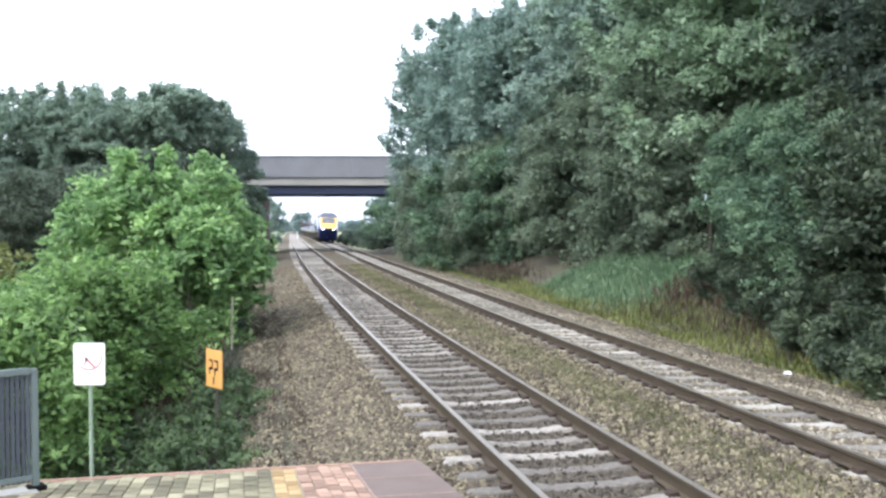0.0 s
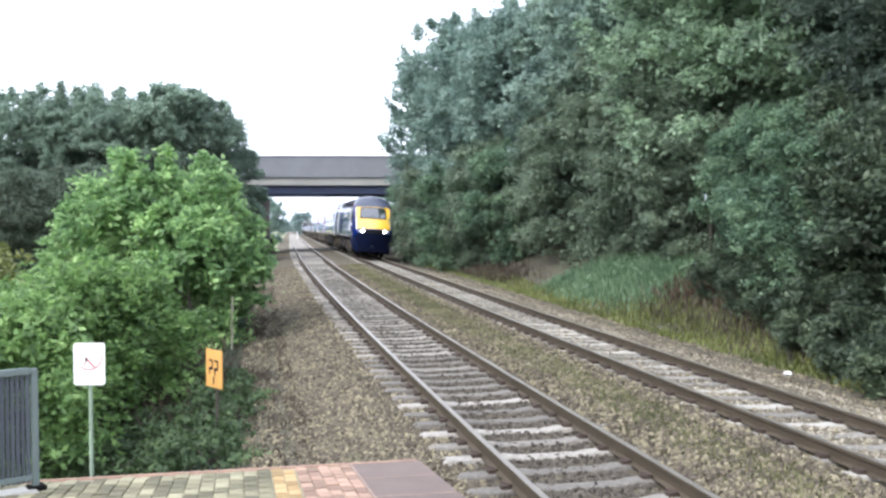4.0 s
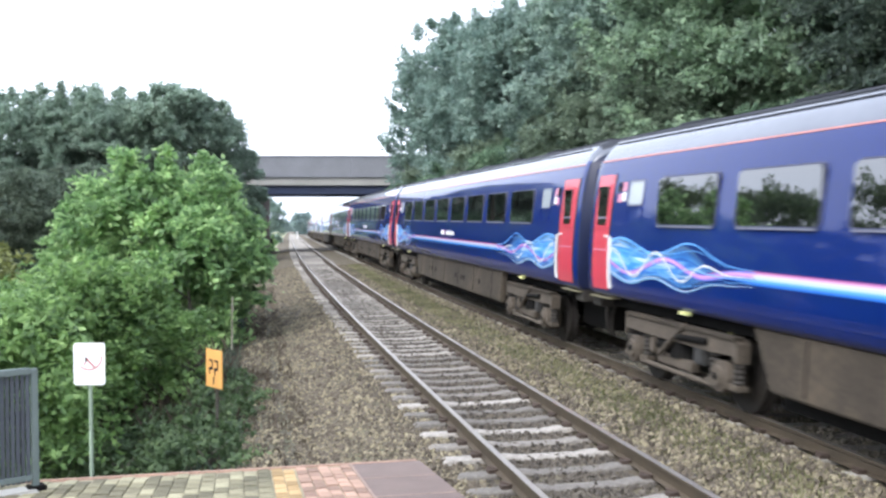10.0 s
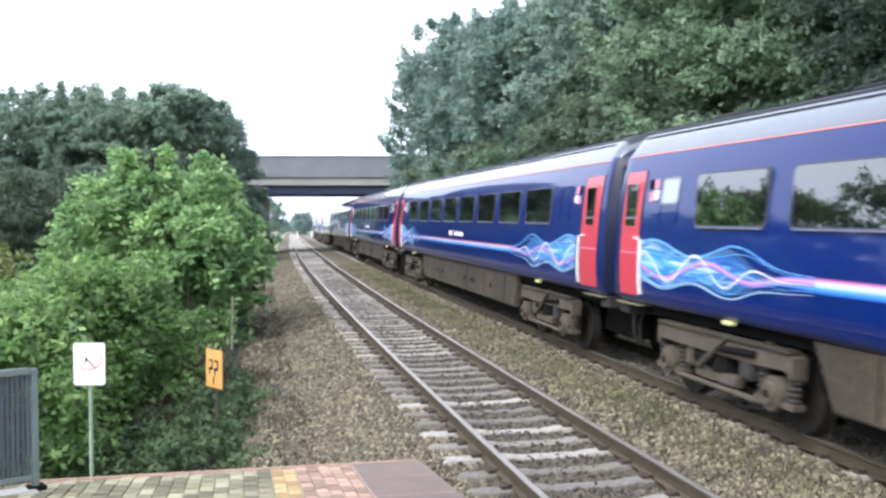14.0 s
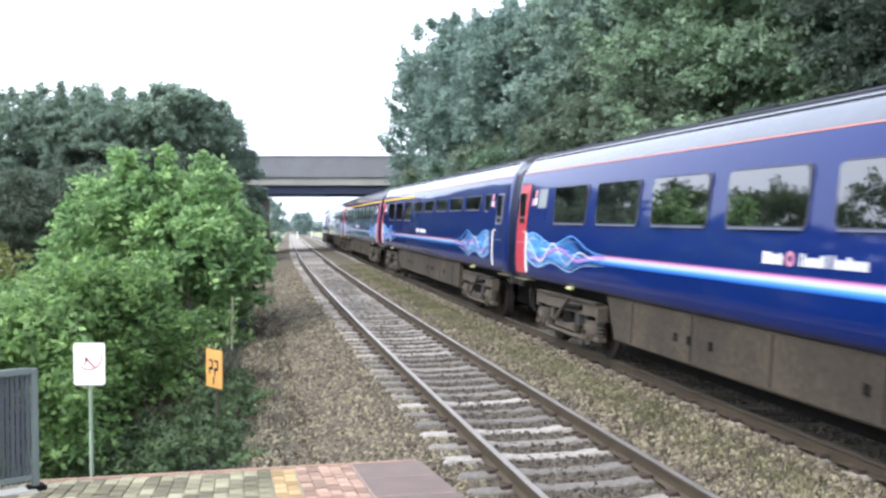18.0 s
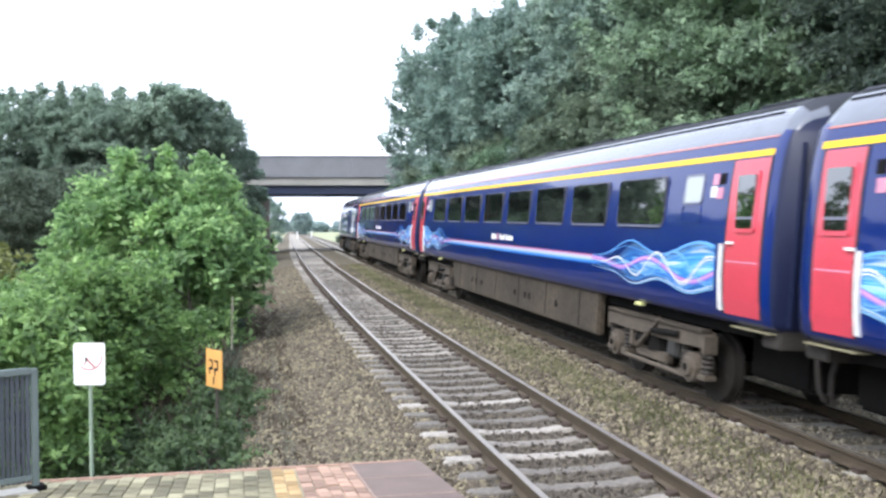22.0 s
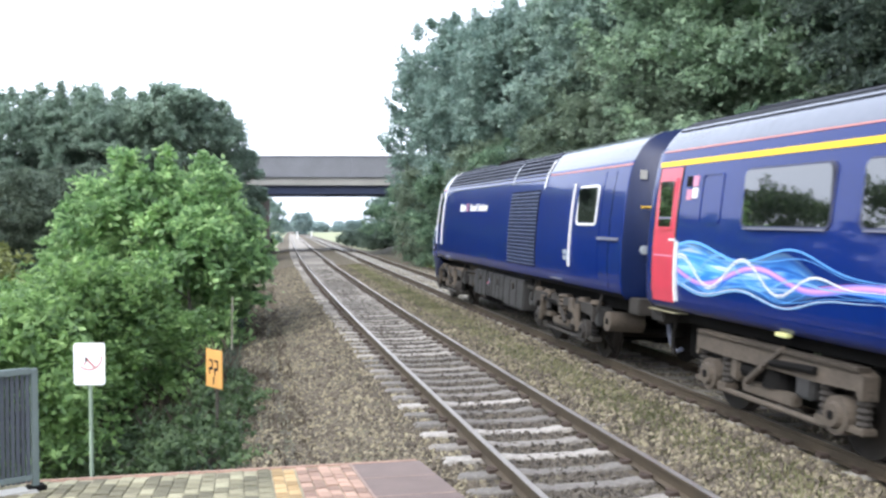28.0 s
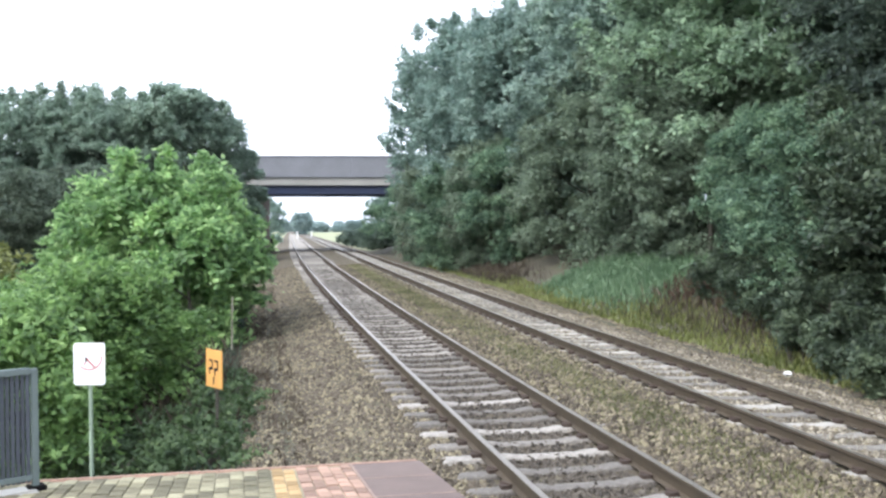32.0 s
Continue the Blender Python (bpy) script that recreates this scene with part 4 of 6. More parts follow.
def build_undergrowth():
    """Grass, weeds and dead bramble as loose blades."""
    rng = np.random.default_rng(11)

    def tufts(name, n, ys, os_, tall, leaf, words, width=0.012, patch=False):
        y = rng.triangular(ys[0], (ys[0] + ys[1]) / 2, ys[1], n) if patch else rng.uniform(*ys, n)
        o = rng.triangular(os_[0], (os_[0] + os_[1]) / 2, os_[1], n) if patch else rng.uniform(*os_, n)
        v = np.zeros((n, 4, 3))
        for i in range(n):
            p = beside(y[i], o[i])
            z = bank(o[i], y[i]) - 0.03 + 0.25 * noise.noise((p.x * 0.3, p.y * 0.3, 3.0)) * (1 if o[i] > 7.5 or o[i] < -4 else 0)
            h = tall * rng.uniform(0.4, 1.1)
            a, ln = rng.uniform(0, math.tau), rng.uniform(0.1, 0.6) * h
            dx, dy = math.cos(a), math.sin(a)
            w = width * rng.uniform(0.7, 1.6)
            v[i] = ((p.x - dy * w, p.y + dx * w, z), (p.x + dy * w, p.y - dx * w, z), (p.x + dx * ln * 0.5 + dy * w, p.y + dy * ln * 0.5 - dx * w, z + h * 0.65), (p.x + dx * ln, p.y + dy * ln, z + h))
        tagged(new(name, quads(name, v.reshape(-1, 3), np.arange(n * 4).reshape(-1, 4), leaf)), words, "grass", kind="stuff")

    tufts("bank_grass", 10000, (25, 36.5), (TRACKS + 3.7, TRACKS + 7.6), 0.36, L_GRASS, "lush green grass patch on the bank", 0.022, True)
    tufts("verge_weeds", 12000, (12, 60), (TRACKS + 3.1, TRACKS + 4.4), 0.2, L_YELLOW, "yellowish weeds along the ballast edge", 0.02)
    tufts("dead_bramble", 2600, (13, 29), (TRACKS + 3.4, TRACKS + 6.0), 0.34, L_BROWN, "brown dead stems under the trees", 0.012, True)
    tufts("dead_undergrowth", 3000, (37, 54), (TRACKS + 3.2, TRACKS + 5.6), 0.4, L_BROWN, "brown dead stems below the thicket", 0.014, True)
    tufts("shade_weeds", 4500, (12, 27), (TRACKS + 3.6, TRACKS + 6.0), 0.26, L_YELLOW, "straggling weeds under the trees", 0.016)
    tufts("dead_bracken", 1300, (21.5, 27.5), (TRACKS + 4.7, TRACKS + 6.8), 0.45, L_RUST, "rust-brown dead bracken on the bank", 0.015, True)
    tufts("dry_stalks", 1500, (13.0, 23), (-6.6, -3.4), 0.6, L_BROWN, "tangle of dry brown stalks below the sapling", 0.01, True)
    tufts("cess_grass", 16000, (10.4, 30), (-8.5, -3.5), 0.24, L_GREEN, "rough green grass on the bank below the cess", 0.012)
    tufts("cess_stems", 9000, (10.4, 40), (-4.6, -2.5), 0.12, L_BROWN, "dry stems at the edge of the cess", 0.012)
    tufts("track_weeds", 42000, (8, 52), (1.2, TRACKS - 1.1), 0.1, L_DRY, "sparse dry grass and weeds between the tracks", 0.008)


build_undergrowth()


def small_things():
    litter = bmesh.new()
    bmesh.ops.create_icosphere(litter, subdivisions=2, radius=0.08)
    for q in litter.verts:
        q.co *= 1 + 0.35 * noise.noise(q.co * 20)
        q.co.z *= 0.6
    me = bpy.data.meshes.new("litter_bag")
    litter.to_mesh(me)
    litter.free()
    me.materials.append(M_LITTER)
    o = new("litter_bag", me)
    o.matrix_world = pose(6.36, 17.2, -0.36)
    tagged(o, "crumpled white plastic bag on the ballast shoulder", "litter")
    st = tagged(new("wooden_stake", None), "thin pale stake standing at the cess edge", "stake")
    st.matrix_world = pose(-4.95, 21.9, -0.6)
    part("shaft", rod_bm((0, 0, 0), (0.02, 0, 1.25), 0.022, 0.018, 8), M_WOOD, st)
    for x, y in ((-29.5, 190), (-30.0, 214)):
        p = tagged(empty("line_post", pose(x, y, bank(-4.0, y))), "small white post far along the line", "post", "line posts")
        part("shaft", rod_bm((0, 0, 0), (0, 0, 1.5), 0.13, 0.13, 10), M_WHITE, p)
        part("cap", rod_bm((0, 0, 1.5), (0, 0, 1.65), 0.16, 0.06, 10), M_WHITE, p)
    c = tagged(empty("lineside_cabinet", pose(-16.7, 91.5, bank(-6.0, 91.5) - 0.05, 0, 0, 8)), "dark grey steel equipment cabinet beside the line", "cabinet")
    part("body", box_bm(-0.24, 0.24, -0.3, 0.3, 0.12, 1.6, bevel=0.02), M_DARK, c)
    part("plinth", box_bm(-0.28, 0.28, -0.34, 0.34, -0.3, 0.12, bevel=0.01), M_KERB, c)
    door = part("door", box_bm(-0.22, 0.22, -0.315, -0.3, 0.16, 1.56, bevel=0.004), M_TANK, c)
    part("handle", box_bm(0.14, 0.17, -0.335, -0.315, 0.8, 0.95), M_TRIM, door)


small_things()


# ---- the train ----
PROFILE = ((1.24, 1.16), (1.315, 1.24), (1.35, 1.45), (1.37, 1.75), (1.37, 2.1), (1.355, 2.5), (1.33, 2.85), (1.3, 3.1), (1.27, 3.25), (1.235, 3.38),
           (1.195, 3.46), (1.12, 3.6), (1.0, 3.74), (0.79, 3.86), (0.45, 3.945), (0.0, 3.98))
PROF_Z = np.array([p[1] for p in PROFILE])
PROF_X = np.array([p[0] for p in PROFILE])
M_STRIPE = band_mat("swoosh_stripe", ((0.0, (0.004, 0.02, 0.15)), (0.12, (0.02, 0.14, 0.6)), (0.36, (0.12, 0.4, 0.8)), (0.5, (0.5, 0.62, 0.85)), (0.68, (0.62, 0.6, 0.78)), (0.84, (0.6, 0.2, 0.42)), (0.93, (0.2, 0.07, 0.25)), (1.0, (0.01, 0.014, 0.1))))


def streak_mat(name, base):
    """Painted light trails: streaks that fade into the body's blue at the strip's edges and far end."""
    m = bpy.data.materials.new(name)
    m.use_nodes = True
    n, l = m.node_tree.nodes, m.node_tree.links
    p = n["Principled BSDF"]
    p.inputs["Roughness"].default_value, p.inputs["Coat Weight"].default_value = 0.3, 0.4
    uv, scale, sep = n.new("ShaderNodeTexCoord"), n.new("ShaderNodeMapping"), n.new("ShaderNodeSeparateXYZ")
    scale.inputs["Scale"].default_value = (4.0, 5.0, 1.0)
    l.new(uv.outputs["UV"], scale.inputs["Vector"])
    l.new(uv.outputs["UV"], sep.inputs[0])
    blotch = n.new("ShaderNodeTexNoise")
    blotch.inputs["Scale"].default_value, blotch.inputs["Detail"].default_value, blotch.inputs["Distortion"].default_value = 1.0, 4, 1.4
    l.new(scale.outputs[0], blotch.inputs["Vector"])
    ramp = n.new("ShaderNodeValToRGB")
    stops = ((0.24, (0.008, 0.05, 0.3)), (0.36, (0.02, 0.18, 0.68)), (0.46, (0.07, 0.36, 0.92)), (0.55, (0.28, 0.62, 0.98)), (0.65, (0.7, 0.84, 1.0)))
    while len(ramp.color_ramp.elements) < len(stops):
        ramp.color_ramp.elements.new(0.5)
    for e, (at, c) in zip(ramp.color_ramp.elements, stops):
        e.position, e.color = at, (*c, 1)
    l.new(blotch.outputs["Fac"], ramp.inputs["Fac"])
    edge, along, both, mix = n.new("ShaderNodeValToRGB"), n.new("ShaderNodeValToRGB"), n.new("ShaderNodeMath"), n.new("ShaderNodeMix")
    for r, ends in ((edge, ((0.0, 0.15), (0.3, 1.0), (0.7, 1.0), (1.0, 0.15))), (along, ((0.0, 1.0), (0.35, 0.85), (0.8, 0.35), (1.0, 0.0)))):
        while len(r.color_ramp.elements) < len(ends):
            r.color_ramp.elements.new(0.5)
        for e, (at, c) in zip(r.color_ramp.elements, ends):
            e.position, e.color = at, (c, c, c, 1)
    l.new(sep.outputs["Y"], edge.inputs["Fac"])
    l.new(sep.outputs["X"], along.inputs["Fac"])
    both.operation = "MULTIPLY"
    l.new(edge.outputs["Color"], both.inputs[0])
    l.new(along.outputs["Color"], both.inputs[1])
    mix.data_type = "RGBA"
    mix.inputs["A"].default_value = (*base, 1)
    l.new(both.outputs[0], mix.inputs["Factor"])
    l.new(ramp.outputs["Color"], mix.inputs["B"])
    l.new(mix.outputs["Result"], p.inputs["Base Color"])
    return m


M_TRAIL = mat("trail_blue_paint", (0.14, 0.42, 0.9), 0.35, vary=0.15, scale=2.0, bump=0.0)
M_BLUSH = band_mat("pink_blush", ((0.0, (0.04, 0.2, 0.7)), (0.35, (0.45, 0.25, 0.7)), (0.6, (0.75, 0.35, 0.62)), (1.0, (0.05, 0.2, 0.7))))
M_SWIRL = streak_mat("swirl_fill", (0.0035, 0.012, 0.092))


def coach_side(y, z):
    return float(np.interp(z, PROF_Z[:15], PROF_X[:15]))


def nose_section(v):
    """Half width, top and bottom of the power car's body v metres from its coupling end."""
    w = np.interp(v, (14.4, 15.6, 16.2, 16.9, 17.45, 17.7), (1.0, 0.985, 0.965, 0.93, 0.885, 0.83))
    t = np.interp(v, (14.6, 15.0, 15.45, 15.7, 15.9, 16.1, 16.7, 16.92, 17.4, 17.56, 17.66, 17.7), (3.94, 3.98, 3.96, 3.85, 3.63, 3.29, 2.56, 2.32, 1.83, 1.73, 1.65, 1.59))
    return w, t


# the squarer section of the cab front: half width, and share of the height
FRONT = ((1.325, 0.0), (1.335, 0.04), (1.35, 0.14), (1.36, 0.26), (1.355, 0.38), (1.335, 0.5), (1.305, 0.62), (1.265, 0.74), (1.225, 0.84), (1.185, 0.91),
         (1.15, 0.955), (1.1, 0.978), (0.9, 0.986), (0.7, 0.992), (0.38, 0.998), (0.0, 1.0))


def nose_points(v):
    """The half section of the power car: roof-like behind, with chamfered corners towards the front."""
    w, t = nose_section(v)
    b = min(1.0, max(0.0, (v - 15.6) / 0.6))
    b = b * b * (3 - 2 * b)
    out = []
    for (x, z), (fx, fq) in zip(PROFILE, FRONT):
        q = (z - 1.16) / 2.82 * (1 - b) + fq * b
        out.append(((x * (1 - b) + fx * b) * w, 1.16 + q * (t - 1.16)))
    return out


def bow(v, x):
    """How far the front is swept back x metres off its centre."""
    q = min(1.0, max(0.0, (v - 16.3) / 1.3))
    return 0.26 * q * q * (x / 1.1) ** 2


def tuck(v, z):
    """How far the chin is drawn back below the tip of the nose."""
    q = min(1.0, max(0.0, (v - 16.5) / 1.2))
    return 0.62 * q * q * (3 - 2 * q) * max(0.0, 1.6 - z)


def power_side(y, z):
    half = nose_points(y + 9.0)
    return float(np.interp(z, [p[1] for p in half], [p[0] for p in half]))


def nose_top(v, x):
    """Height of the sloping front x metres off its centre."""
    half = nose_points(v)[::-1][:11]
    return float(np.interp(abs(x), [p[0] for p in half], [p[1] for p in half]))


def loft(name, ys, section, mats, which):
    """A closed body through the half sections at ys; which(y, z) picks a face's material."""
    v, f, idx = [], [], []
    k = 2 * len(PROFILE) - 1
    for y in ys:
        half = section(y)
        ring = [(x, y, z) for x, z in half] + [(-x, y, z) for x, z in half[-2::-1]]
        v += ring
    for i in range(len(ys) - 1):
        for j in range(k - 1):
            q = (i * k + j, (i + 1) * k + j, (i + 1) * k + j + 1, i * k + j + 1)
            f.append(q)
            c = sum((Vector(v[a]) for a in q), Vector()) / 4
            idx.append(which(c))
        f.append((i * k, i * k + k - 1, (i + 1) * k + k - 1, (i + 1) * k))
        idx.append(0)
    f.append(tuple(range(k)))
    f.append(tuple(range((len(ys) - 1) * k, len(ys) * k))[::-1])
    idx += [len(mats) - 1, len(mats) - 1]
    me = mesh_of(name, v, f, mats, True, idx)
    return me


def ring_points(y0, y1, z0, z1, r, n=4):
    out = []
    for cy, cz, a0 in ((y1 - r, z1 - r, 0), (y0 + r, z1 - r, 90), (y0 + r, z0 + r, 180), (y1 - r, z0 + r, 270)):
        for k in range(n + 1):
            a = radians(a0 + 90 * k / n)
            out.append((cy + r * math.cos(a), cz + r * math.sin(a)))
    return out


def pane(name, side, surf, y0, y1, z0, z1, material, parent, off=0.006, r=0.07, label="", lean=1.0):
    """A rounded plate that follows the body's side; lean: how much of its slope it takes."""
    zs = [z0 + r * (1 - math.cos(radians(k * 22.5))) for k in range(5)]
    zs += [z0 + r + (z1 - z0 - 2 * r) * k / 5 for k in range(1, 5)] + [z1 - r * (1 - math.cos(radians(90 - k * 22.5))) for k in range(5)]
    v, f = [], []
    ym = (y0 + y1) / 2
    xa, xb, xm = surf(ym, z0), surf(ym, z1), surf(ym, (z0 + z1) / 2)
    lift = off + max(0.0, xm - (xa + xb) / 2) + (1 - lean) * abs(xb - xa) / 2
    for z in zs:
        e = max(0.0, r - (z - z0), r - (z1 - z))
        cut = r - math.sqrt(max(0.0, r * r - e * e))
        x = (xa + xb) / 2 + (xb - xa) * lean * ((z - z0) / (z1 - z0) - 0.5) + lift
        for y in (y0 + cut, y1 - cut):
            w = surf(y, z) - surf(ym, z) if surf is power_side else 0.0
            v.append((side * (x + w), y, z))
    for k in range(len(zs) - 1):
        a = 2 * k
        f.append((a, a + 1, a + 3, a + 2) if side > 0 else (a + 2, a + 3, a + 1, a))
    n = len(v)
    v += [(q[0] - side * 0.03, q[1], q[2]) for q in v]
    edge = list(range(0, n, 2)) + list(range(n - 1, 0, -2))
    for a, b in zip(edge, edge[1:] + edge[:1]):
        f.append((a, b, n + b, n + a))
    return child(name, mesh_of(name, v, f, material), parent, label=label)


def rim(name, side, surf, y0, y1, z0, z1, material, parent, w=0.035, off=0.014, r=0.09, label=""):
    """A rounded frame round an opening."""
    a, b = ring_points(y0, y1, z0, z1, r), ring_points(y0 + w, y1 - w, z0 + w, z1 - w, max(0.01, r - w))
    n = len(a)
    v = [(side * (surf(y, z) + 0.0), y, z) for y, z in a] + [(side * (surf(y, z) + off), y, z) for y, z in a] + [(side * (surf(y, z) + off), y, z) for y, z in b] + [(side * (surf(y, z) + 0.0), y, z) for y, z in b]
    f = []
    for i in range(n):
        j = (i + 1) % n
        for s in range(3):
            f.append((s * n + i, s * n + j, (s + 1) * n + j, (s + 1) * n + i))
    if side < 0:
        f = [q[::-1] for q in f]
    return child(name, mesh_of(name, v, f, material), parent, label=label)


def slab(name, side, surf, y0, y1, z0, z1, material, parent, off=0.008, ny=1, nz=6, label=""):
    """A thin panel on the body's side, bent to it."""
    v, f = [], []
    for i in range(ny + 1):
        for j in range(nz + 1):
            y, z = y0 + (y1 - y0) * i / ny, z0 + (z1 - z0) * j / nz
            x = surf(y, z)
            v += [(side * (x + off), y, z), (side * (x - 0.02), y, z)]
    def at(i, j, b):
        return 2 * (i * (nz + 1) + j) + b
    for i in range(ny):
        for j in range(nz):
            f.append((at(i, j, 0), at(i + 1, j, 0), at(i + 1, j + 1, 0), at(i, j + 1, 0)))
    for i in range(ny):
        for j in (0, nz):
            f.append((at(i, j, 0), at(i + 1, j, 0), at(i + 1, j, 1), at(i, j, 1)))
    for j in range(nz):
        for i in (0, ny):
            f.append((at(i, j, 0), at(i, j + 1, 0), at(i, j + 1, 1), at(i, j, 1)))
    return child(name, mesh_of(name, v, f, material), parent, label=label)


def ribbon(name, side, surf, ys, lo, hi, material, parent, off=0.01, rows=4, label=""):
    """Paint film between two curves along the side, with its UV across it."""
    v, f, uv = [], [], []
    for y in ys:
        for k in range(rows + 1):
            q = k / rows
            z = lo(y) * (1 - q) + hi(y) * q
            v.append((side * (surf(y, z) + off), y, z))
    for i in range(len(ys) - 1):
        for k in range(rows):
            a = i * (rows + 1) + k
            f.append((a, a + rows + 1, a + rows + 2, a + 1))
            uv += [(i / (len(ys) - 1), k / rows), ((i + 1) / (len(ys) - 1), k / rows), ((i + 1) / (len(ys) - 1), (k + 1) / rows), (i / (len(ys) - 1), (k + 1) / rows)]
    me = mesh_of(name, v, f, material)
    layer = me.uv_layers.new(name="UVMap")
    layer.data.foreach_set("uv", np.array(uv, dtype=np.float32).ravel())
    return child(name, me, parent, label=label)


def coil(x, y, z0, z1, r, turns=6, n=10):
    """A coil spring as one ribbed tube."""
    bm = bmesh.new()
    rings = []
    for k in range(2 * turns + 1):
        q = r if k % 2 else r * 0.72
        rings.append([bm.verts.new((x + q * math.cos(a * math.tau / n), y + q * math.sin(a * math.tau / n), z0 + (z1 - z0) * k / (2 * turns))) for a in range(n)])
    for a, b in zip(rings, rings[1:]):
        for k in range(n):
            bm.faces.new((a[k], a[(k + 1) % n], b[(k + 1) % n], b[k]))
    bm.faces.new(rings[0][::-1])
    bm.faces.new(rings[-1])
    return bm


def make_bogie(parent, y, wheelbase, material, heavy=False):
    """A four-wheeled truck with frames, axleboxes, springs and turning wheelsets."""
    b = child("bogie", box_bm_mesh(-0.9, 0.9, -0.35, 0.35, 0.55, 0.8, M_DARK), parent, pose(0, y, 0), "grimy steel bogie with coil springs")
    h = wheelbase / 2
    for s in (-1, 1):
        bm = bmesh.new()
        dip = 0.8 if heavy else 0.72
        pts = ((-h - 0.38, 0.66), (-h - 0.38, 0.9), (-h - 0.3, 0.95), (-0.55, 0.95), (0.55, 0.95), (h + 0.3, 0.95), (h + 0.38, 0.9), (h + 0.38, 0.66), (h + 0.32, 0.66), (h + 0.28, 0.74), (h - 0.36, dip), (0.5, dip), (-0.5, dip), (-h + 0.36, dip), (-h - 0.28, 0.74), (-h - 0.32, 0.66))
        a = [bm.verts.new((s * 1.04, p, z)) for p, z in pts]
        c = [bm.verts.new((s * 1.225, p, z)) for p, z in pts]
        bm.faces.new(a if s < 0 else a[::-1])
        bm.faces.new(c[::-1] if s < 0 else c)
        for k in range(len(pts)):
            q = (k + 1) % len(pts)
            bm.faces.new((a[k], a[q], c[q], c[k]) if s > 0 else (a[q], a[k], c[k], c[q]))
        part("side_frame", bm, material, b)
        for w in (-h, h):
            bm = bmesh.new()
            add_rod(bm, (s * 0.95, w, 0.45), (s * 1.24, w, 0.45), 0.2, 0.2, 18)
            add_rod(bm, (s * 1.24, w, 0.45), (s * 1.29, w, 0.45), 0.14, 0.12, 14)
            box = part("axlebox", bm, material, b)
            part("cover_bolts", rod_bm((s * 1.29, w, 0.45), (s * 1.305, w, 0.45), 0.05, 0.05, 8), M_DARK, box)
            part("spring_seat", box_bm(s * 1.03, s * 1.21, w - 0.4, w + 0.4, 0.31, 0.39, bevel=0.015), material, b)
            for d in (-0.3, 0.3):
                bm = coil(s * 1.12, w + d, 0.38, 0.78, 0.088)
                part("spring", bm, M_UNDER if not heavy else M_DARK, b)
        bm = bmesh.new()
        add_rod(bm, (s * 1.25, -0.35, 0.52), (s * 1.25, 0.35, 1.0), 0.028, n=8)
        add_rod(bm, (s * 1.25, -0.37, 0.505), (s * 1.25, -0.05, 0.725), 0.042, n=8)
        part("damper", bm, material, b)
        if not heavy:
            part("top_beam", box_bm(s * 1.1, s * 1.26, -h - 0.34, h + 0.34, 0.93, 0.985, bevel=0.012), M_SKIRT, b, "dusty light brown top beam")
            part("gear_box", box_bm(s * 1.05, s * 1.22, 0.55, 0.85, 0.5, 0.76, bevel=0.03), M_TANK, b)
            part("gear_box", box_bm(s * 1.05, s * 1.2, -0.85, -0.66, 0.46, 0.74, bevel=0.03), material, b)
        part("traction_beam", box_bm(s * 1.06, s * 1.2, -0.55, 0.5, 0.36, 0.5, bevel=0.02), material, b)
        part("air_bag", rod_bm((s * 1.0, 0.0, 0.5), (s * 1.0, 0.0, 0.72), 0.24, 0.2, 16), M_DARK, b)
        part("brake_cylinder", rod_bm((s * 1.1, -0.62, 0.62), (s * 1.1, -0.3, 0.62), 0.1, 0.1, 12), M_DARK, b)
        part("yaw_damper", rod_bm((s * 1.24, 0.1, 0.8), (s * 1.24, 0.95, 0.84), 0.045, 0.045, 8), M_DARK, b)
        for w in (-h, h):
            part("brake_hanger", box_bm(s * 0.86, s * 0.98, w + (0.5 if w < 0 else -0.62), w + (0.62 if w < 0 else -0.5), 0.3, 0.78, bevel=0.01), M_DARK, b)
        part("brake_rod", rod_bm((s * 1.18, -h + 0.2, 0.3), (s * 1.18, h - 0.2, 0.3), 0.035), material, b)
        if heavy:
            for w in (-h, h):
                e = 1 if w > 0 else -1
                part("sand_box", box_bm(s * 0.95, s * 1.2, w + e * 0.52 - 0.1, w + e * 0.52 + 0.1, 0.6, 0.94, bevel=0.03), M_TANK, b)
                part("sand_pipe", rod_bm((s * 1.0, w + e * 0.5, 0.42), (s * 0.8, w + e * 0.42, 0.12), 0.025, 0.02, 8), M_DARK, b)
                part("primary_damper", rod_bm((s * 1.26, w - e * 0.22, 0.42), (s * 1.26, w - e * 0.3, 0.9), 0.045, 0.06, 10), M_FRAME, b)
                part("brake_block", box_bm(s * 0.72, s * 0.9, w - e * 0.62, w - e * 0.5, 0.3, 0.62, bevel=0.02), M_FRAME, b)
            for w in (-h, h):
                for d in (-0.3, 0.3):
                    part("spring_cap", rod_bm((s * 1.13, w + d, 0.95), (s * 1.13, w + d, 1.02), 0.13, 0.1, 16), M_FRAME, b, "dusty round spring cap")
                part("axlebox_arm", box_bm(s * 1.1, s * 1.24, min(w, w * 0.45), max(w, w * 0.45), 0.5, 0.6, bevel=0.02), M_FRAME, b)
                part("stay", rod_bm((s * 1.25, w * 0.5, 0.95), (s * 1.25, w * 0.72, 0.5), 0.03, 0.03, 8), M_FRAME, b)
            part("cable_box", box_bm(s * 1.2, s * 1.27, -0.75, -0.5, 0.72, 0.98, bevel=0.015), M_FRAME, b)
            part("cable_box", box_bm(s * 1.2, s * 1.26, 0.62, 0.8, 0.66, 0.9, bevel=0.015), M_TANK, b)
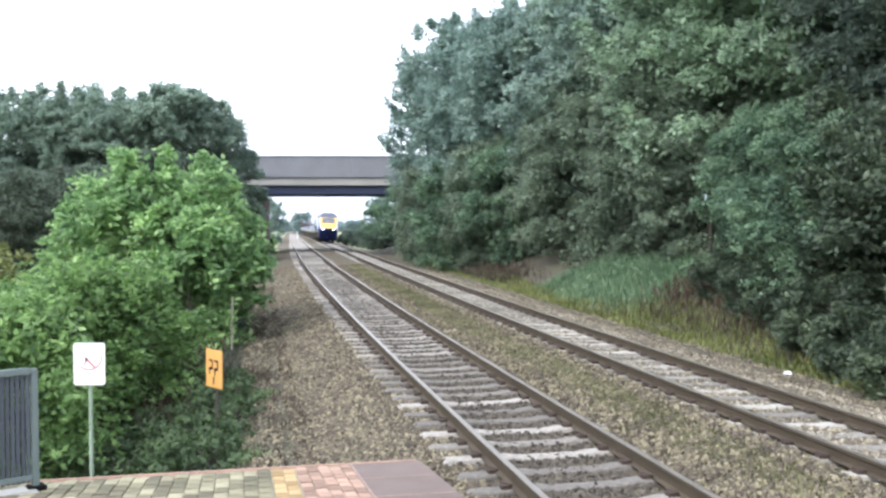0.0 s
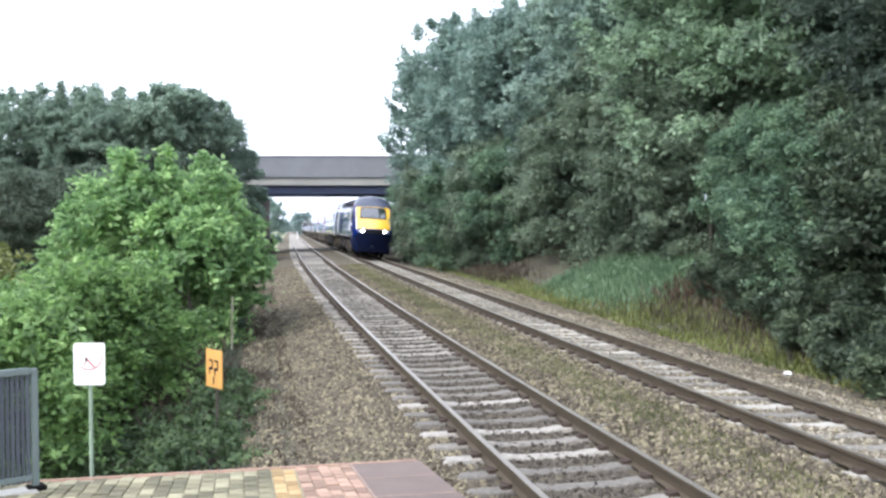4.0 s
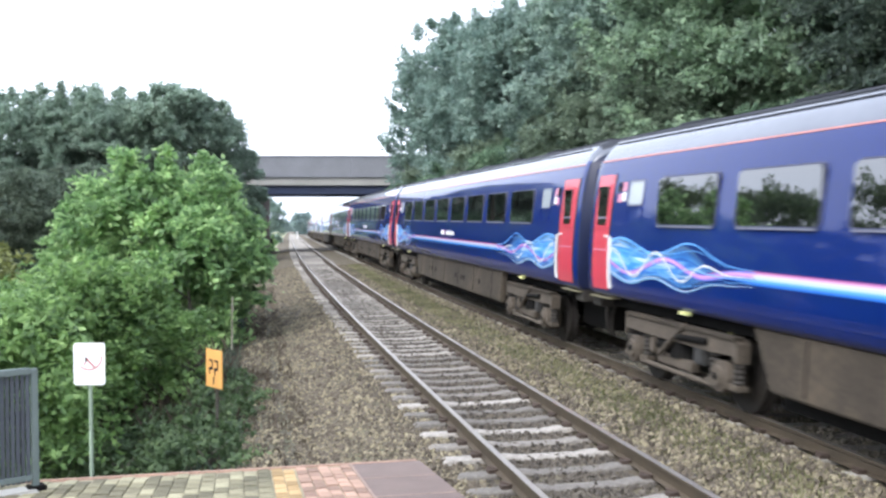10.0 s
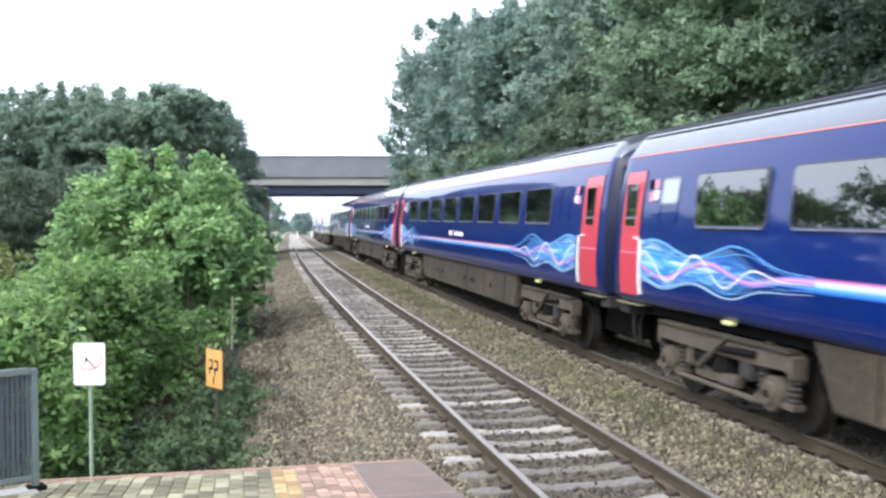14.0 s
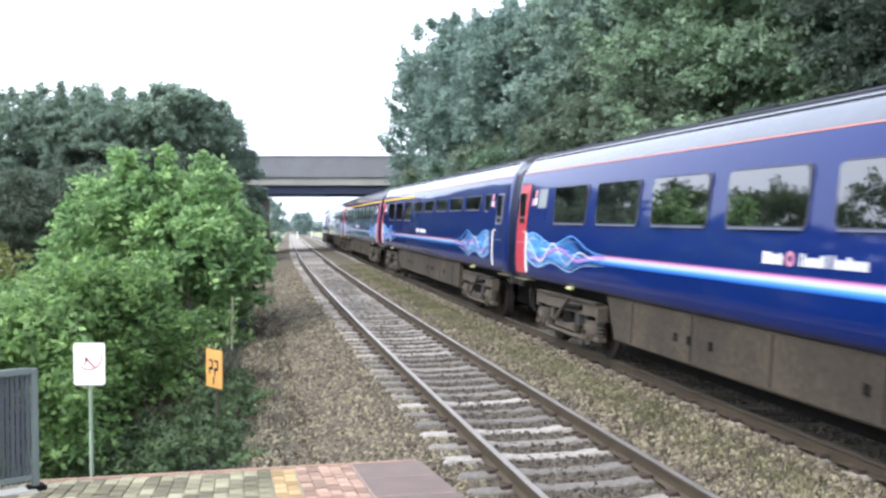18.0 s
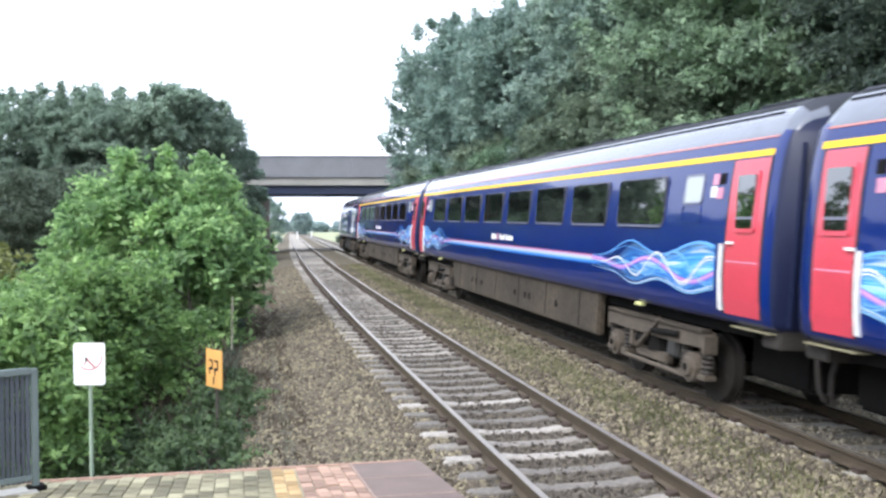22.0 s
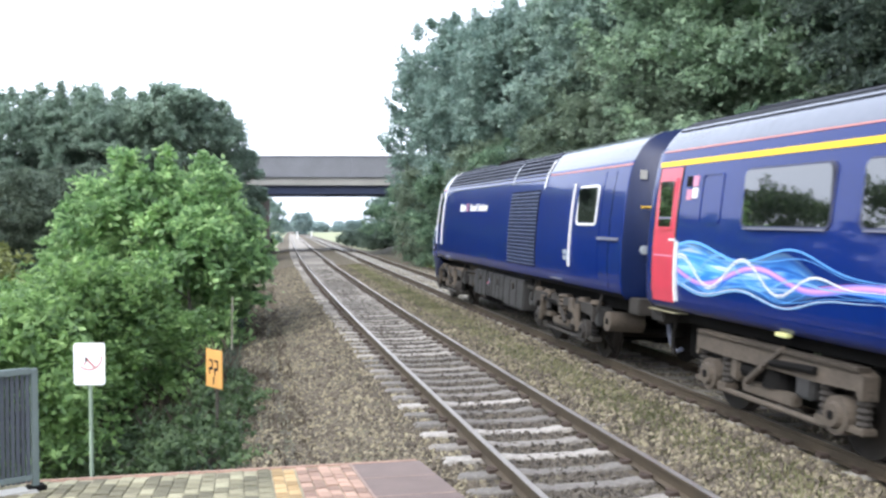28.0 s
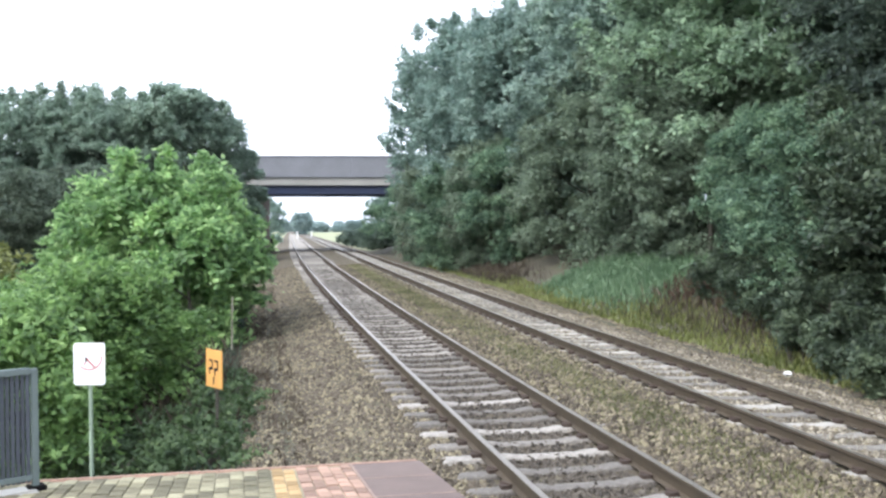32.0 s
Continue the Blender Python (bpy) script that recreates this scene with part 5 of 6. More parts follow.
            part("motor_casing", box_bm(s * 0.3, s * 0.95, -0.85, 0.85, 0.22, 0.62, bevel=0.06), M_DARK, b)
            part("secondary_spring", coil(s * 1.14, 0.0, 0.52, 1.0, 0.15), M_FRAME, b)
            part("spring_plank", box_bm(s * 1.0, s * 1.24, -0.42, 0.42, 0.42, 0.54, bevel=0.02), M_FRAME, b)
    # dark block added between the wheels to stop light showing through
    part("brake_gear", box_bm(-0.62, 0.62, -h + 0.52, h - 0.52, 0.26, 0.56, bevel=0.04), M_DARK, b)
    for w in (-h, h):
        bm = bmesh.new()
        add_rod(bm, (-0.8, 0, 0), (0.8, 0, 0), 0.08, n=10)
        for s in (-1, 1):
            add_rod(bm, (s * 0.68, 0, 0), (s * 0.73, 0, 0), 0.49, n=28)
            add_rod(bm, (s * 0.73, 0, 0), (s * 0.83, 0, 0), 0.457, n=28)
            add_rod(bm, (s * 0.83, 0, 0), (s * 0.86, 0, 0), 0.16, n=14)
            for k in range(3):
                a = k * math.tau / 3
                add_rod(bm, (s * 0.83, 0.27 * math.cos(a), 0.27 * math.sin(a)), (s * 0.845, 0.27 * math.cos(a), 0.27 * math.sin(a)), 0.06, n=8)
        ws = part("wheelset", bm, M_WHEEL, b, "steel wheelset")
        ws.matrix_basis = pose(0, w, 0.457)
        WHEELS.append(ws)
    return b


def box_bm_mesh(x0, x1, y0, y1, z0, z1, material):
    bm = box_bm(x0, x1, y0, y1, z0, z1, bevel=0.02)
    me = bpy.data.meshes.new("bolster")
    bm.to_mesh(me)
    bm.free()
    me.materials.append(material)
    return me


WHEELS = []
FRONT_END, REAR_END, STRIPE = 11.4, 11.16, 0.093


def swirl(parent, side, surf, y_end, y_in, flip):
    """Light trails painted between the door and the long stripe."""
    ln = abs(y_in - y_end)
    d = 1 if y_in > y_end else -1
    ys = [y_end + d * ln * k / 44 for k in range(45)]

    def q(y):
        return abs(y - y_end) / ln

    def ease(y, a, b):
        t = max(0.0, min(1.0, (q(y) - a) / (b - a)))
        return t * t * (3 - 2 * t)

    def top(y):
        return (2.02 + 0.1 * math.sin(q(y) * 11.0 + 0.6)) * (1 - ease(y, 0.55, 1)) + 1.822 * ease(y, 0.55, 1)

    def low(y):
        return (1.5 + 0.06 * math.sin(q(y) * 15.0 + 2.2)) * (1 - ease(y, 0.6, 1)) + 1.628 * ease(y, 0.6, 1)

    def wild(y):
        return (1.76 + 0.19 * math.sin(q(y) * 17.0 + 1.2)) * (1 - ease(y, 0.5, 0.95)) + 1.73 * ease(y, 0.5, 0.95)

    def calm(y):
        return (1.72 + 0.13 * math.sin(q(y) * 10.5 + 3.0)) * (1 - ease(y, 0.5, 1)) + 1.76 * ease(y, 0.5, 1)

    def line(g, w, m, o):
        ribbon("trail", side, surf, ys, lambda y: g(y) - w * (1.04 - q(y)) ** 0.6 / 2, lambda y: g(y) + w * (1.04 - q(y)) ** 0.6 / 2, m, parent, o, 1)

    def mid(a, b, k):
        return lambda y: a(y) * (1 - k) + b(y) * k

    def loop(y):
        return (1.77 + 0.2 * math.sin(q(y) * 14.0 + 4.2)) * (1 - ease(y, 0.35, 0.8)) + 1.7 * ease(y, 0.35, 0.8)

    def into(g):
        return lambda y: g(y) * (1 - ease(y, 0.5, 0.97)) + calm(y) * ease(y, 0.5, 0.97)

    ribbon("swirl", side, surf, ys, into(low), into(top), M_SWIRL, parent, 0.007, 10, "blue and violet light swirl")
    tail = [y_in - d * 1.9 * k / 16 for k in range(17)]

    def thin(y, k):
        t = abs(y - y_in) / 1.9
        c = 1.735 * (1 - t) + calm(y) * t
        return c + k * STRIPE * (1 - t) ** 1.2

    ribbon("stripe_tail", side, surf, tail, lambda y: thin(y, -1), lambda y: thin(y, 1), M_STRIPE, parent, 0.0105, 10)
    line(top, 0.036, M_TRAIL, 0.012)
    line(mid(top, wild, 0.22), 0.014, M_TRAIL, 0.0125)
    line(low, 0.022, M_CYAN, 0.012)
    line(lambda y: low(y) + 0.03 * (1 - q(y)), 0.01, M_WHITE, 0.0121)
    line(mid(low, calm, 0.25), 0.012, M_TRAIL, 0.0122)
    line(wild, 0.024, M_WHITE, 0.016)
    line(lambda y: wild(y) - 0.04 * (1 - q(y)), 0.016, M_WHITE, 0.0155)
    line(lambda y: wild(y) - 0.075 * (1 - q(y)), 0.014, M_CYAN, 0.0145)
    line(loop, 0.022, M_CYAN, 0.015)
    line(lambda y: loop(y) + 0.035 * (1 - q(y)), 0.012, M_TRAIL, 0.0142)
    line(mid(low, wild, 0.4), 0.012, M_TRAIL, 0.0124)
    ribbon("blush", side, surf, ys, lambda y: calm(y) - 0.045, lambda y: calm(y) + 0.045, M_BLUSH, parent, 0.0135, 6)


def disc(name, side, surf, y, z, r, material, parent, off=0.009, hole=0.0):
    """A flat ring or disc of paint on the body's side."""
    v, f, n = [], [], 20
    for q in (hole, r):
        for k in range(n):
            a = k * math.tau / n
            yy, zz = y + q * math.cos(a), z + q * math.sin(a)
            v.append((side * (surf(yy, zz) + off), yy, zz))
    for k in range(n):
        f.append((k, (k + 1) % n, n + (k + 1) % n, n + k))
    return child(name, mesh_of(name, v, f, material), parent)


def lettering(parent, side, surf, y_start, z, h, d, total):
    """The operator's mark as plain bars: a bold white block, a pink roundel, two rows of thin white bars."""
    u = total / 3.0

    def bar(at, w, hh):
        a, b = y_start + d * at * u, y_start + d * (at + w) * u
        slab("mark_bar", side, surf, min(a, b), max(a, b), z, z + h * hh, M_WHITE, parent, 0.009, 1, 2)

    for at, w, hh in ((0.0, 0.08, 1.0), (0.1, 0.08, 0.96), (0.215, 0.075, 0.98), (0.325, 0.075, 0.8), (0.43, 0.08, 0.8), (0.545, 0.075, 0.92)):
        bar(at, w, hh)
    disc("roundel", side, surf, y_start + d * 0.86 * u, z + h * 0.52, 0.62 * h, M_PINK, parent, 0.009, 0.28 * h)
    at = 1.14
    for letters in (5, 7):
        for k in range(letters):
            w = 0.2 if k == 0 and letters == 7 else (0.15 if k == 0 else 0.105)
            hh = 1.0 if k == 0 else (0.92 if k == letters - (1 if letters == 5 else 4) else 0.7)
            bar(at, 0.036, hh)
            bar(at + w - 0.046, 0.036, hh * (1.0 if k == 0 else 0.97))
            at += w + 0.028
        at += 0.05


def end_gear(parent, y, d):
    """Gangway, buffers, cables and coupling at a vehicle's end; d: outward direction."""
    part("gangway", box_bm(-0.45, 0.45, min(y, y + d * 0.14), max(y, y + d * 0.14), 1.15, 3.2, bevel=0.03), M_DARK, parent, "black rubber gangway")
    bm = box_bm(-0.16, 0.16, min(y - d * 0.8, y + d * 0.14), max(y - d * 0.8, y + d * 0.14), 0.85, 1.12, bevel=0.03)
    part("coupler", bm, M_DARK, parent)
    part("headstock", box_bm(-1.2, 1.2, min(y, y - d * 0.4), max(y, y - d * 0.4), 0.95, 1.2, bevel=0.02), M_UNDER, parent)
    for s in (-1, 1):
        bm = bmesh.new()
        pts = [Vector((s * 0.75, y + d * 0.02, 1.05)), Vector((s * 0.78, y + d * 0.1, 0.75)), Vector((s * 0.76, y + d * 0.13, 0.52)), Vector((s * 0.7, y + d * 0.15, 0.42))]
        for a, b in zip(pts, pts[1:]):
            add_rod(bm, a, b, 0.03, n=7)
        part("jumper_cable", bm, M_UNDER, parent)
        part("step_iron", box_bm(s * 1.1, s * 1.3, min(y - d * 0.95, y - d * 0.1), max(y - d * 0.95, y - d * 0.1), 1.115, 1.135), M_STEP, parent, "yellow-edged door step")


def make_coach(name, words, windows, doors, yellow=None, pale=(), group="passenger coaches", blank=()):
    """A coach 23 m long. windows: (y0, y1, z0, z1); doors: (y0, y1, colour) on both sides; yellow: the first-class band."""
    top = tagged(empty(name), words, "railway coach", group)
    ys = [-REAR_END, -REAR_END + 0.06, -REAR_END + 0.2, -10.9] + list(np.linspace(-10, 10, 21)) + [11.0, 11.14, FRONT_END - 0.2, FRONT_END - 0.06, FRONT_END]

    def section(y):
        q = max(0.0, (abs(y) - ((FRONT_END if y > 0 else REAR_END) - 0.2)) / 0.2) ** 2
        return [(x * (1 - 0.03 * q), z if z < 3.4 else 3.4 + (z - 3.4) * (1 - 0.5 * q)) for x, z in PROFILE]

    body = child("body", loft("body", ys, section, [M_BLUE, M_ROOF, M_ROOFDARK, M_NAVY], lambda c: 3 if (c.y > 11.28 or c.y < -11.06) and c.z < 3.42 else (0 if c.z < 3.42 else (1 if c.z < 3.7 else 2))), top, label="glossy dark blue body with a grey roof")
    for y in np.linspace(-9.6, 9.6, 7):
        part("roof_vent", box_bm(-0.35, 0.35, y - 0.5, y + 0.5, 3.9, 4.03, bevel=0.03), M_ROOFDARK, top)
    for x in (-0.6, 0.6):
        for z in (3.7, 3.79, 3.86, 3.91):
            slab("roof_rib", 1 if x > 0 else -1, coach_side, -10.9, 10.9, z, z + 0.012, M_ROOFDARK, top, 0.02, 1, 1)
    for s in (-1, 1):
        slab("cantrail_line", s, coach_side, -REAR_END + 0.2, FRONT_END - 0.25, 3.378, 3.4, M_LINE, body, 0.008, 1, 1, "thin orange-red line")
        for y0, y1, z0, z1 in windows:
            w = rim("window", s, coach_side, y0, y1, z0, z1, M_RUBBER, top, 0.026, 0.02, 0.1)
            slab("drip_sill", s, coach_side, y0 + 0.08, y1 - 0.08, z0 - 0.012, z0 + 0.008, M_TRIM, w, 0.034, 1, 1)
            pane("glass", s, coach_side, y0 + 0.03, y1 - 0.03, z0 + 0.03, z1 - 0.03, M_GLASS, w, 0.004, 0.08, "dark tinted glass", 0.1)
        for y0, y1, z0, z1 in pale:
            if y0 in blank:
                rim("blanked_window", s, coach_side, y0, y1, 2.36, z1, M_BLUE, top, 0.025, 0.014, 0.07, "blanked window under blue paint")
                continue
            w = rim("small_window", s, coach_side, y0, y1, z0, z1, M_TRIM, top, 0.03, 0.012, 0.07)
            pane("glass", s, coach_side, y0 + 0.02, y1 - 0.02, z0 + 0.02, z1 - 0.02, M_PALEGLASS, w, 0.005, 0.06, "frosted pale glass")
            if z0 > 2.5:
                rim("lower_panel", s, coach_side, y0, y1, 2.36, z0 - 0.01, M_BLUE, top, 0.02, 0.012, 0.05)
        for y0, y1, paint in doors:
            d = slab("door", s, coach_side, y0, y1, 1.27, 3.14, paint, top, 0.012, 1, 10, "red slam door" if paint is M_RED else "blue service door")
            c = (y0 + y1) / 2
            for e in (y0, y1):
                slab("door_gap", s, coach_side, e - 0.014, e + 0.014, 1.26, 3.15, M_INK, d, 0.014, 1, 8)
            rim("window_frame", s, coach_side, c - 0.25, c + 0.25, 2.26, 3.0, paint if paint is M_RED else M_TRIM, d, 0.05, 0.03, 0.06)
            pane("glass", s, coach_side, c - 0.2, c + 0.2, 2.31, 2.95, M_GLASS, d, 0.012, 0.04, "dark door glass", 0.1)
            slab("glazing_bar", s, coach_side, c - 0.2, c + 0.2, 2.42, 2.455, M_TRIM, d, 0.022, 1, 1)
            out = 1 if c > 0 else -1
            slab("handle", s, coach_side, c - out * 0.28 - 0.07, c - out * 0.28 + 0.07, 2.12, 2.15, M_WHITE, d, 0.045, 1, 1)
            slab("seam", s, coach_side, y0 + 0.05, y1 - 0.05, 1.9, 1.92, M_PINK if paint is M_RED else M_TRIM, d, 0.015, 1, 1)
            e = min(abs(y0), abs(y1)) - 0.07
            a = out * e
            slab("grab_rail", s, coach_side, a - 0.022, a + 0.022, 1.3, 2.12, M_WHITE, top, 0.04, 1, 6, "white grab rail")
            for dz, dy, m in ((2.86, 0.16, M_DARK), (2.86, 0.34, M_PINK), (2.68, 0.2, M_PINK), (2.7, 0.36, M_WHITE)):
                p = out * (e - dy)
                slab("notice", s, coach_side, p - 0.07, p + 0.07, dz, dz + 0.14, m, top, 0.009, 1, 2)
        if yellow:
            slab("class_band", s, coach_side, yellow[0], yellow[1], 3.165, 3.24, M_BAND, body, 0.009, 12, 2, "yellow first-class band")
        ribbon("stripe", s, coach_side, list(np.linspace(-5.8, 5.8, 40)), lambda y: 1.735 - STRIPE, lambda y: 1.735 + STRIPE, M_STRIPE, body, 0.008, 10, "white, pink and pale blue stripe")
        for d in (-1, 1):
            swirl(body, s, coach_side, d * (10.08 if any(p is M_RED and y0 * d > 0 for y0, y1, p in doors) else 9.7), d * 5.8, d)
            part("brake_indicator", box_bm(s * 1.22, s * 1.31, d * 7.65 - 0.11, d * 7.65 + 0.11, 1.12, 1.17, bevel=0.01), M_INDICATOR, top, "yellow brake indicator")
        lettering(body, s, coach_side, -1.05 if s > 0 else 1.05, 1.92, 0.14, 1 if s > 0 else -1, 1.92)
        bm = box_bm(s * 1.08, s * 1.22, -6.0, 5.85, 0.44, 1.17, bevel=0.03)
        for q in bm.verts:
            if q.co.z < 0.8 and q.co.y < 0:
                q.co.y += 0.4
        sk = part("skirt", bm, M_SKIRT, top, "dusty grey-brown underframe skirt")
        for k in range(6):
            y = -4.9 + 1.96 * k
            part("hatch_seam", box_bm(s * 1.216, s * 1.226, y - 0.012, y + 0.012, 0.5, 1.12), M_DARK, sk)
        bm = bmesh.new()
        for k in range(16):
            y, ln = -1.2 + 0.33 * k + 0.12 * math.sin(5.0 * k), 0.12 + 0.16 * abs(math.sin(2.3 * k))
            add_box(bm, s * 1.218, s * 1.222, y - 0.012, y + 0.012, 0.98 - ln, 1.0 + 0.06 * math.sin(3.1 * k))
        tagged(part("oil_stain", bm, M_UNDER, sk, "dark oily runs down the panel"), kind="stuff")
        for y in (-3.4, -3.0, -2.4, 0.7, 1.5, 1.8, 3.6):
            part("latch", box_bm(s * 1.216, s * 1.232, y - 0.05, y + 0.05, 0.72, 0.84), M_DARK, sk)
    part("underfloor", box_bm(-1.05, 1.05, -10.6, 10.6, 1.0, 1.2), M_DARK, top)
    # added block that keeps light from crossing under the coach
    part("equipment_crate", box_bm(-0.95, 0.95, -5.7, 5.7, 0.24, 1.0), M_DARK, top)
    for d in (-1, 1):
        part("brake_reservoir", rod_bm((-0.5, d * 6.1, 0.7), (0.9, d * 6.1, 0.7), 0.2, 0.2, 16), M_DARK, top)
    for d in (-1, 1):
        make_bogie(top, d * 8.0, 2.6, M_FRAME)
        # dark box added under the coach end to shut out light
        part("drawgear", box_bm(-0.6, 0.6, min(d * 9.75, d * 11.1), max(d * 9.75, d * 11.1), 0.42, 1.0, bevel=0.05), M_DARK, top)
        end = FRONT_END if d > 0 else REAR_END
        end_gear(top, d * end, d)
        for s in (-1, 1):
            bm = bmesh.new()
            for x0, x1, z0, z1 in ((0.72, 1.02, 2.62, 2.64), (0.72, 1.02, 2.38, 2.4), (0.72, 0.74, 2.38, 2.64), (1.0, 1.02, 2.38, 2.64), (0.79, 0.95, 2.53, 2.56), (0.79, 0.95, 2.46, 2.49)):
                add_box(bm, min(s * x0, s * x1), max(s * x0, s * x1), min(d * end, d * (end + 0.006)), max(d * end, d * (end + 0.006)), z0, z1)
            part("end_notice", bm, M_TRIM, top, "pale outlined notice on the end wall")
            part("end_conduit", rod_bm((s * 1.12, d * (end + 0.03), 1.2), (s * 1.08, d * (end + 0.03), 3.3), 0.025, 0.025, 8), M_NAVY, top)
        part("cable_box", box_bm(-1.2, -0.9, d * 8.9 - 0.2, d * 8.9 + 0.2, 0.8, 1.15), M_UNDER, top)
        part("orange_box", box_bm(-1.26, -1.17, d * 8.1 - 0.09, d * 8.1 + 0.09, 0.86, 0.98, bevel=0.01), M_ORANGE, top, "rusty orange junction box")
    return top


def make_power_car():
    """A wedge-nosed diesel power car, nose towards +y; v = y + 9 runs from its coupling end."""
    top = tagged(empty("power_car"), "dark blue diesel power car with a yellow wedge nose", "locomotive", "power cars")
    vs = [0.72, 0.78, 0.9] + list(np.arange(1.0, 14.1, 1.0)) + [14.3, 14.5, 14.7, 14.9, 15.1, 15.3, 15.45, 15.65, 15.75, 15.85, 15.95, 16.03, 16.1, 16.18, 16.4, 16.6, 16.7, 16.8, 16.92, 17.0, 17.2, 17.4, 17.5, 17.6, 17.66, 17.7]

    def section(y):
        return nose_points(y + 9)

    def paint(c):
        v = c.y + 9
        if v > 16.1:
            return 0
        if v > 14.85 and c.z > 3.3 - 0.05 * max(0.0, v - 15.5):
            return 3
        if c.z < 3.3:
            return 0
        return 1 if v < 4.9 else 2

    shell = loft("body", [v - 9 for v in vs], section, [M_BLUE, M_ROOF, M_SOOT, M_DOME, M_VALANCE], paint)
    for q in shell.vertices:
        q.co.y -= bow(q.co.y + 9, q.co.x) + tuck(q.co.y + 9, q.co.z)
    body = child("body", shell, top, label="dark blue body with a yellow warning nose")
    # windscreen on the slope
    def slope_plate(name, v0, v1, w0, w1, off, material, parent, label=""):
        v, f = [], []
        for i in range(13):
            q = i / 12
            vv = v0 + (v1 - v0) * q
            hw = w0 + (w1 - w0) * q
            hw -= 0.07 * max(0.0, abs(q - 0.5) * 2 - 0.8) / 0.2 if off > 0.01 else 0.0
            for j in range(13):
                x = hw * (j / 6 - 1)
                v.append((x, vv - 9 + off * 0.7 - bow(vv, x), nose_top(vv, x) + off))
        for i in range(12):
            for j in range(12):
                a = i * 13 + j
                f.append((a, a + 1, a + 14, a + 13))
        return child(name, mesh_of(name, v, f, material, True), parent, label=label)
    slope_plate("warning_panel", 16.13, 17.38, 1.08, 1.04, 0.009, M_YELLOW, body, "yellow warning panel")
    for s in (-1, 1):
        v, f = [], []
        for k in range(13):
            vv = 16.1 + 1.28 * k / 12
            for x in (1.085 - 0.0033 * k, 1.125 - 0.0033 * k):
                v.append((s * x, vv - 9 + 0.006 - bow(vv, x), nose_top(vv, x) + 0.01))
        f = [(2 * k, 2 * k + 1, 2 * k + 3, 2 * k + 2) for k in range(12)]
        child("corner_strip", mesh_of("corner_strip", v, f, M_WHITE, True), body, label="white strip along the nose edge")
    slope_plate("windscreen_surround", 16.165, 16.77, 0.81, 0.87, 0.018, M_DARK, body, "black windscreen surround")
    screen = slope_plate("windscreen", 16.205, 16.725, 0.755, 0.81, 0.026, M_GLASS, top, "dark reflecting windscreen")
    bm = bmesh.new()
    add_rod(bm, (0.25, 16.78 - 9, nose_top(16.78, 0.25) + 0.05), (-0.25, 16.5 - 9, nose_top(16.5, 0.25) + 0.05), 0.014, n=6)
    part("wiper", bm, M_DARK, screen)
    # lamp band across the front
    bm = bmesh.new()
    prof = ((-1.04, 17.12), (-0.92, 17.5), (-0.5, 17.69), (0, 17.74), (0.5, 17.69), (0.92, 17.5), (1.04, 17.12))
    lo = [bm.verts.new((x, v - 9 + 0.02, 1.6)) for x, v in prof]
    hi = [bm.verts.new((x * 0.97, v - 9 - 0.1, 1.8)) for x, v in prof]
    back = [bm.verts.new((x * 0.9, v - 9 - 0.35, 1.78)) for x, v in prof]
    for k in range(6):
        bm.faces.new((lo[k], lo[k + 1], hi[k + 1], hi[k]))
        bm.faces.new((hi[k], hi[k + 1], back[k + 1], back[k]))
    band = part("lamp_band", bm, M_DARK, top, "black recess for the lamps")
    for s in (-1, 1):
        for k, (x, v) in enumerate(((0.89, 17.48), (0.67, 17.61))):
            c = Vector((s * x, v - 9 + 0.0, 1.685))
            out = Vector((s * (0.55 - 0.25 * k), 1, 0.1)).normalized()
            part("headlamp", rod_bm(c - out * 0.05, c + out * 0.05, 0.092, 0.088, 20), M_TRIM, band)
            part("lens", rod_bm(c + out * 0.051, c + out * 0.056, 0.078, 0.074, 20), M_LAMP if k == 1 else M_PALEGLASS, band, "lit lamp lens" if k == 1 else "unlit lamp lens")
    # valance below the nose
    v, f = [], []
    rings = ((15.35, 1.3, 0.98), (15.7, 1.28, 0.68), (16.1, 1.22, 0.46), (16.8, 1.14, 0.36), (17.3, 1.04, 0.38), (17.55, 0.96, 0.42), (17.7, 0.88, 0.48))
    for vv, w, z in rings:
        wt = nose_section(vv)[0] * 1.327
        half = [(wt, 1.18), (wt * 0.35 + w * 0.65, max(0.9, z + 0.3)), (w, z + 0.2), (w * 0.86, z)]
        v += [(x, vv - 9, h) for x, h in half] + [(-x, vv - 9, h) for x, h in half[::-1]]
    for i in range(len(rings) - 1):
        for j in range(7):
            a = i * 8 + j
            f.append((a, a + 1, a + 9, a + 8))
    f.append(tuple(range(48, 56)))
    v = [(x, y - bow(y + 9, x) - tuck(y + 9, z), z) for x, y, z in v]
    child("valance", mesh_of("valance", v, f, M_VALANCE, True), top, label="front valance in body blue, darkened for shade below the nose")
    part("coupler_cover", rod_bm((0, 7.9, 0.72), (0, 8.17, 0.72), 0.1, 0.09, 16), M_NAVY, top)
    for s in (-1, 1):
        # cab door with white handrails, cab side window
        d = slab("cab_door", s, power_side, 5.99, 6.62, 1.63, 3.2, M_BLUE, top, 0.012, 2, 10)
        pane("glass", s, power_side, 6.09, 6.52, 2.25, 3.12, M_GLASS, d, 0.018, 0.05, "dark cab door glass")
        for y in (5.92, 6.69):
            slab("handrail", s, power_side, y - 0.013, y + 0.013, 1.62, 3.18, M_WHITE, top, 0.035, 1, 10, "white handrail")
        v, f = [], []
        for i in range(5):
            q = i / 4
            z = 2.28 + 0.8 * q
            for y in (6.77, 7.24 - 0.4 * q):
                v.append((s * (power_side(y, z) + 0.012), y, z))
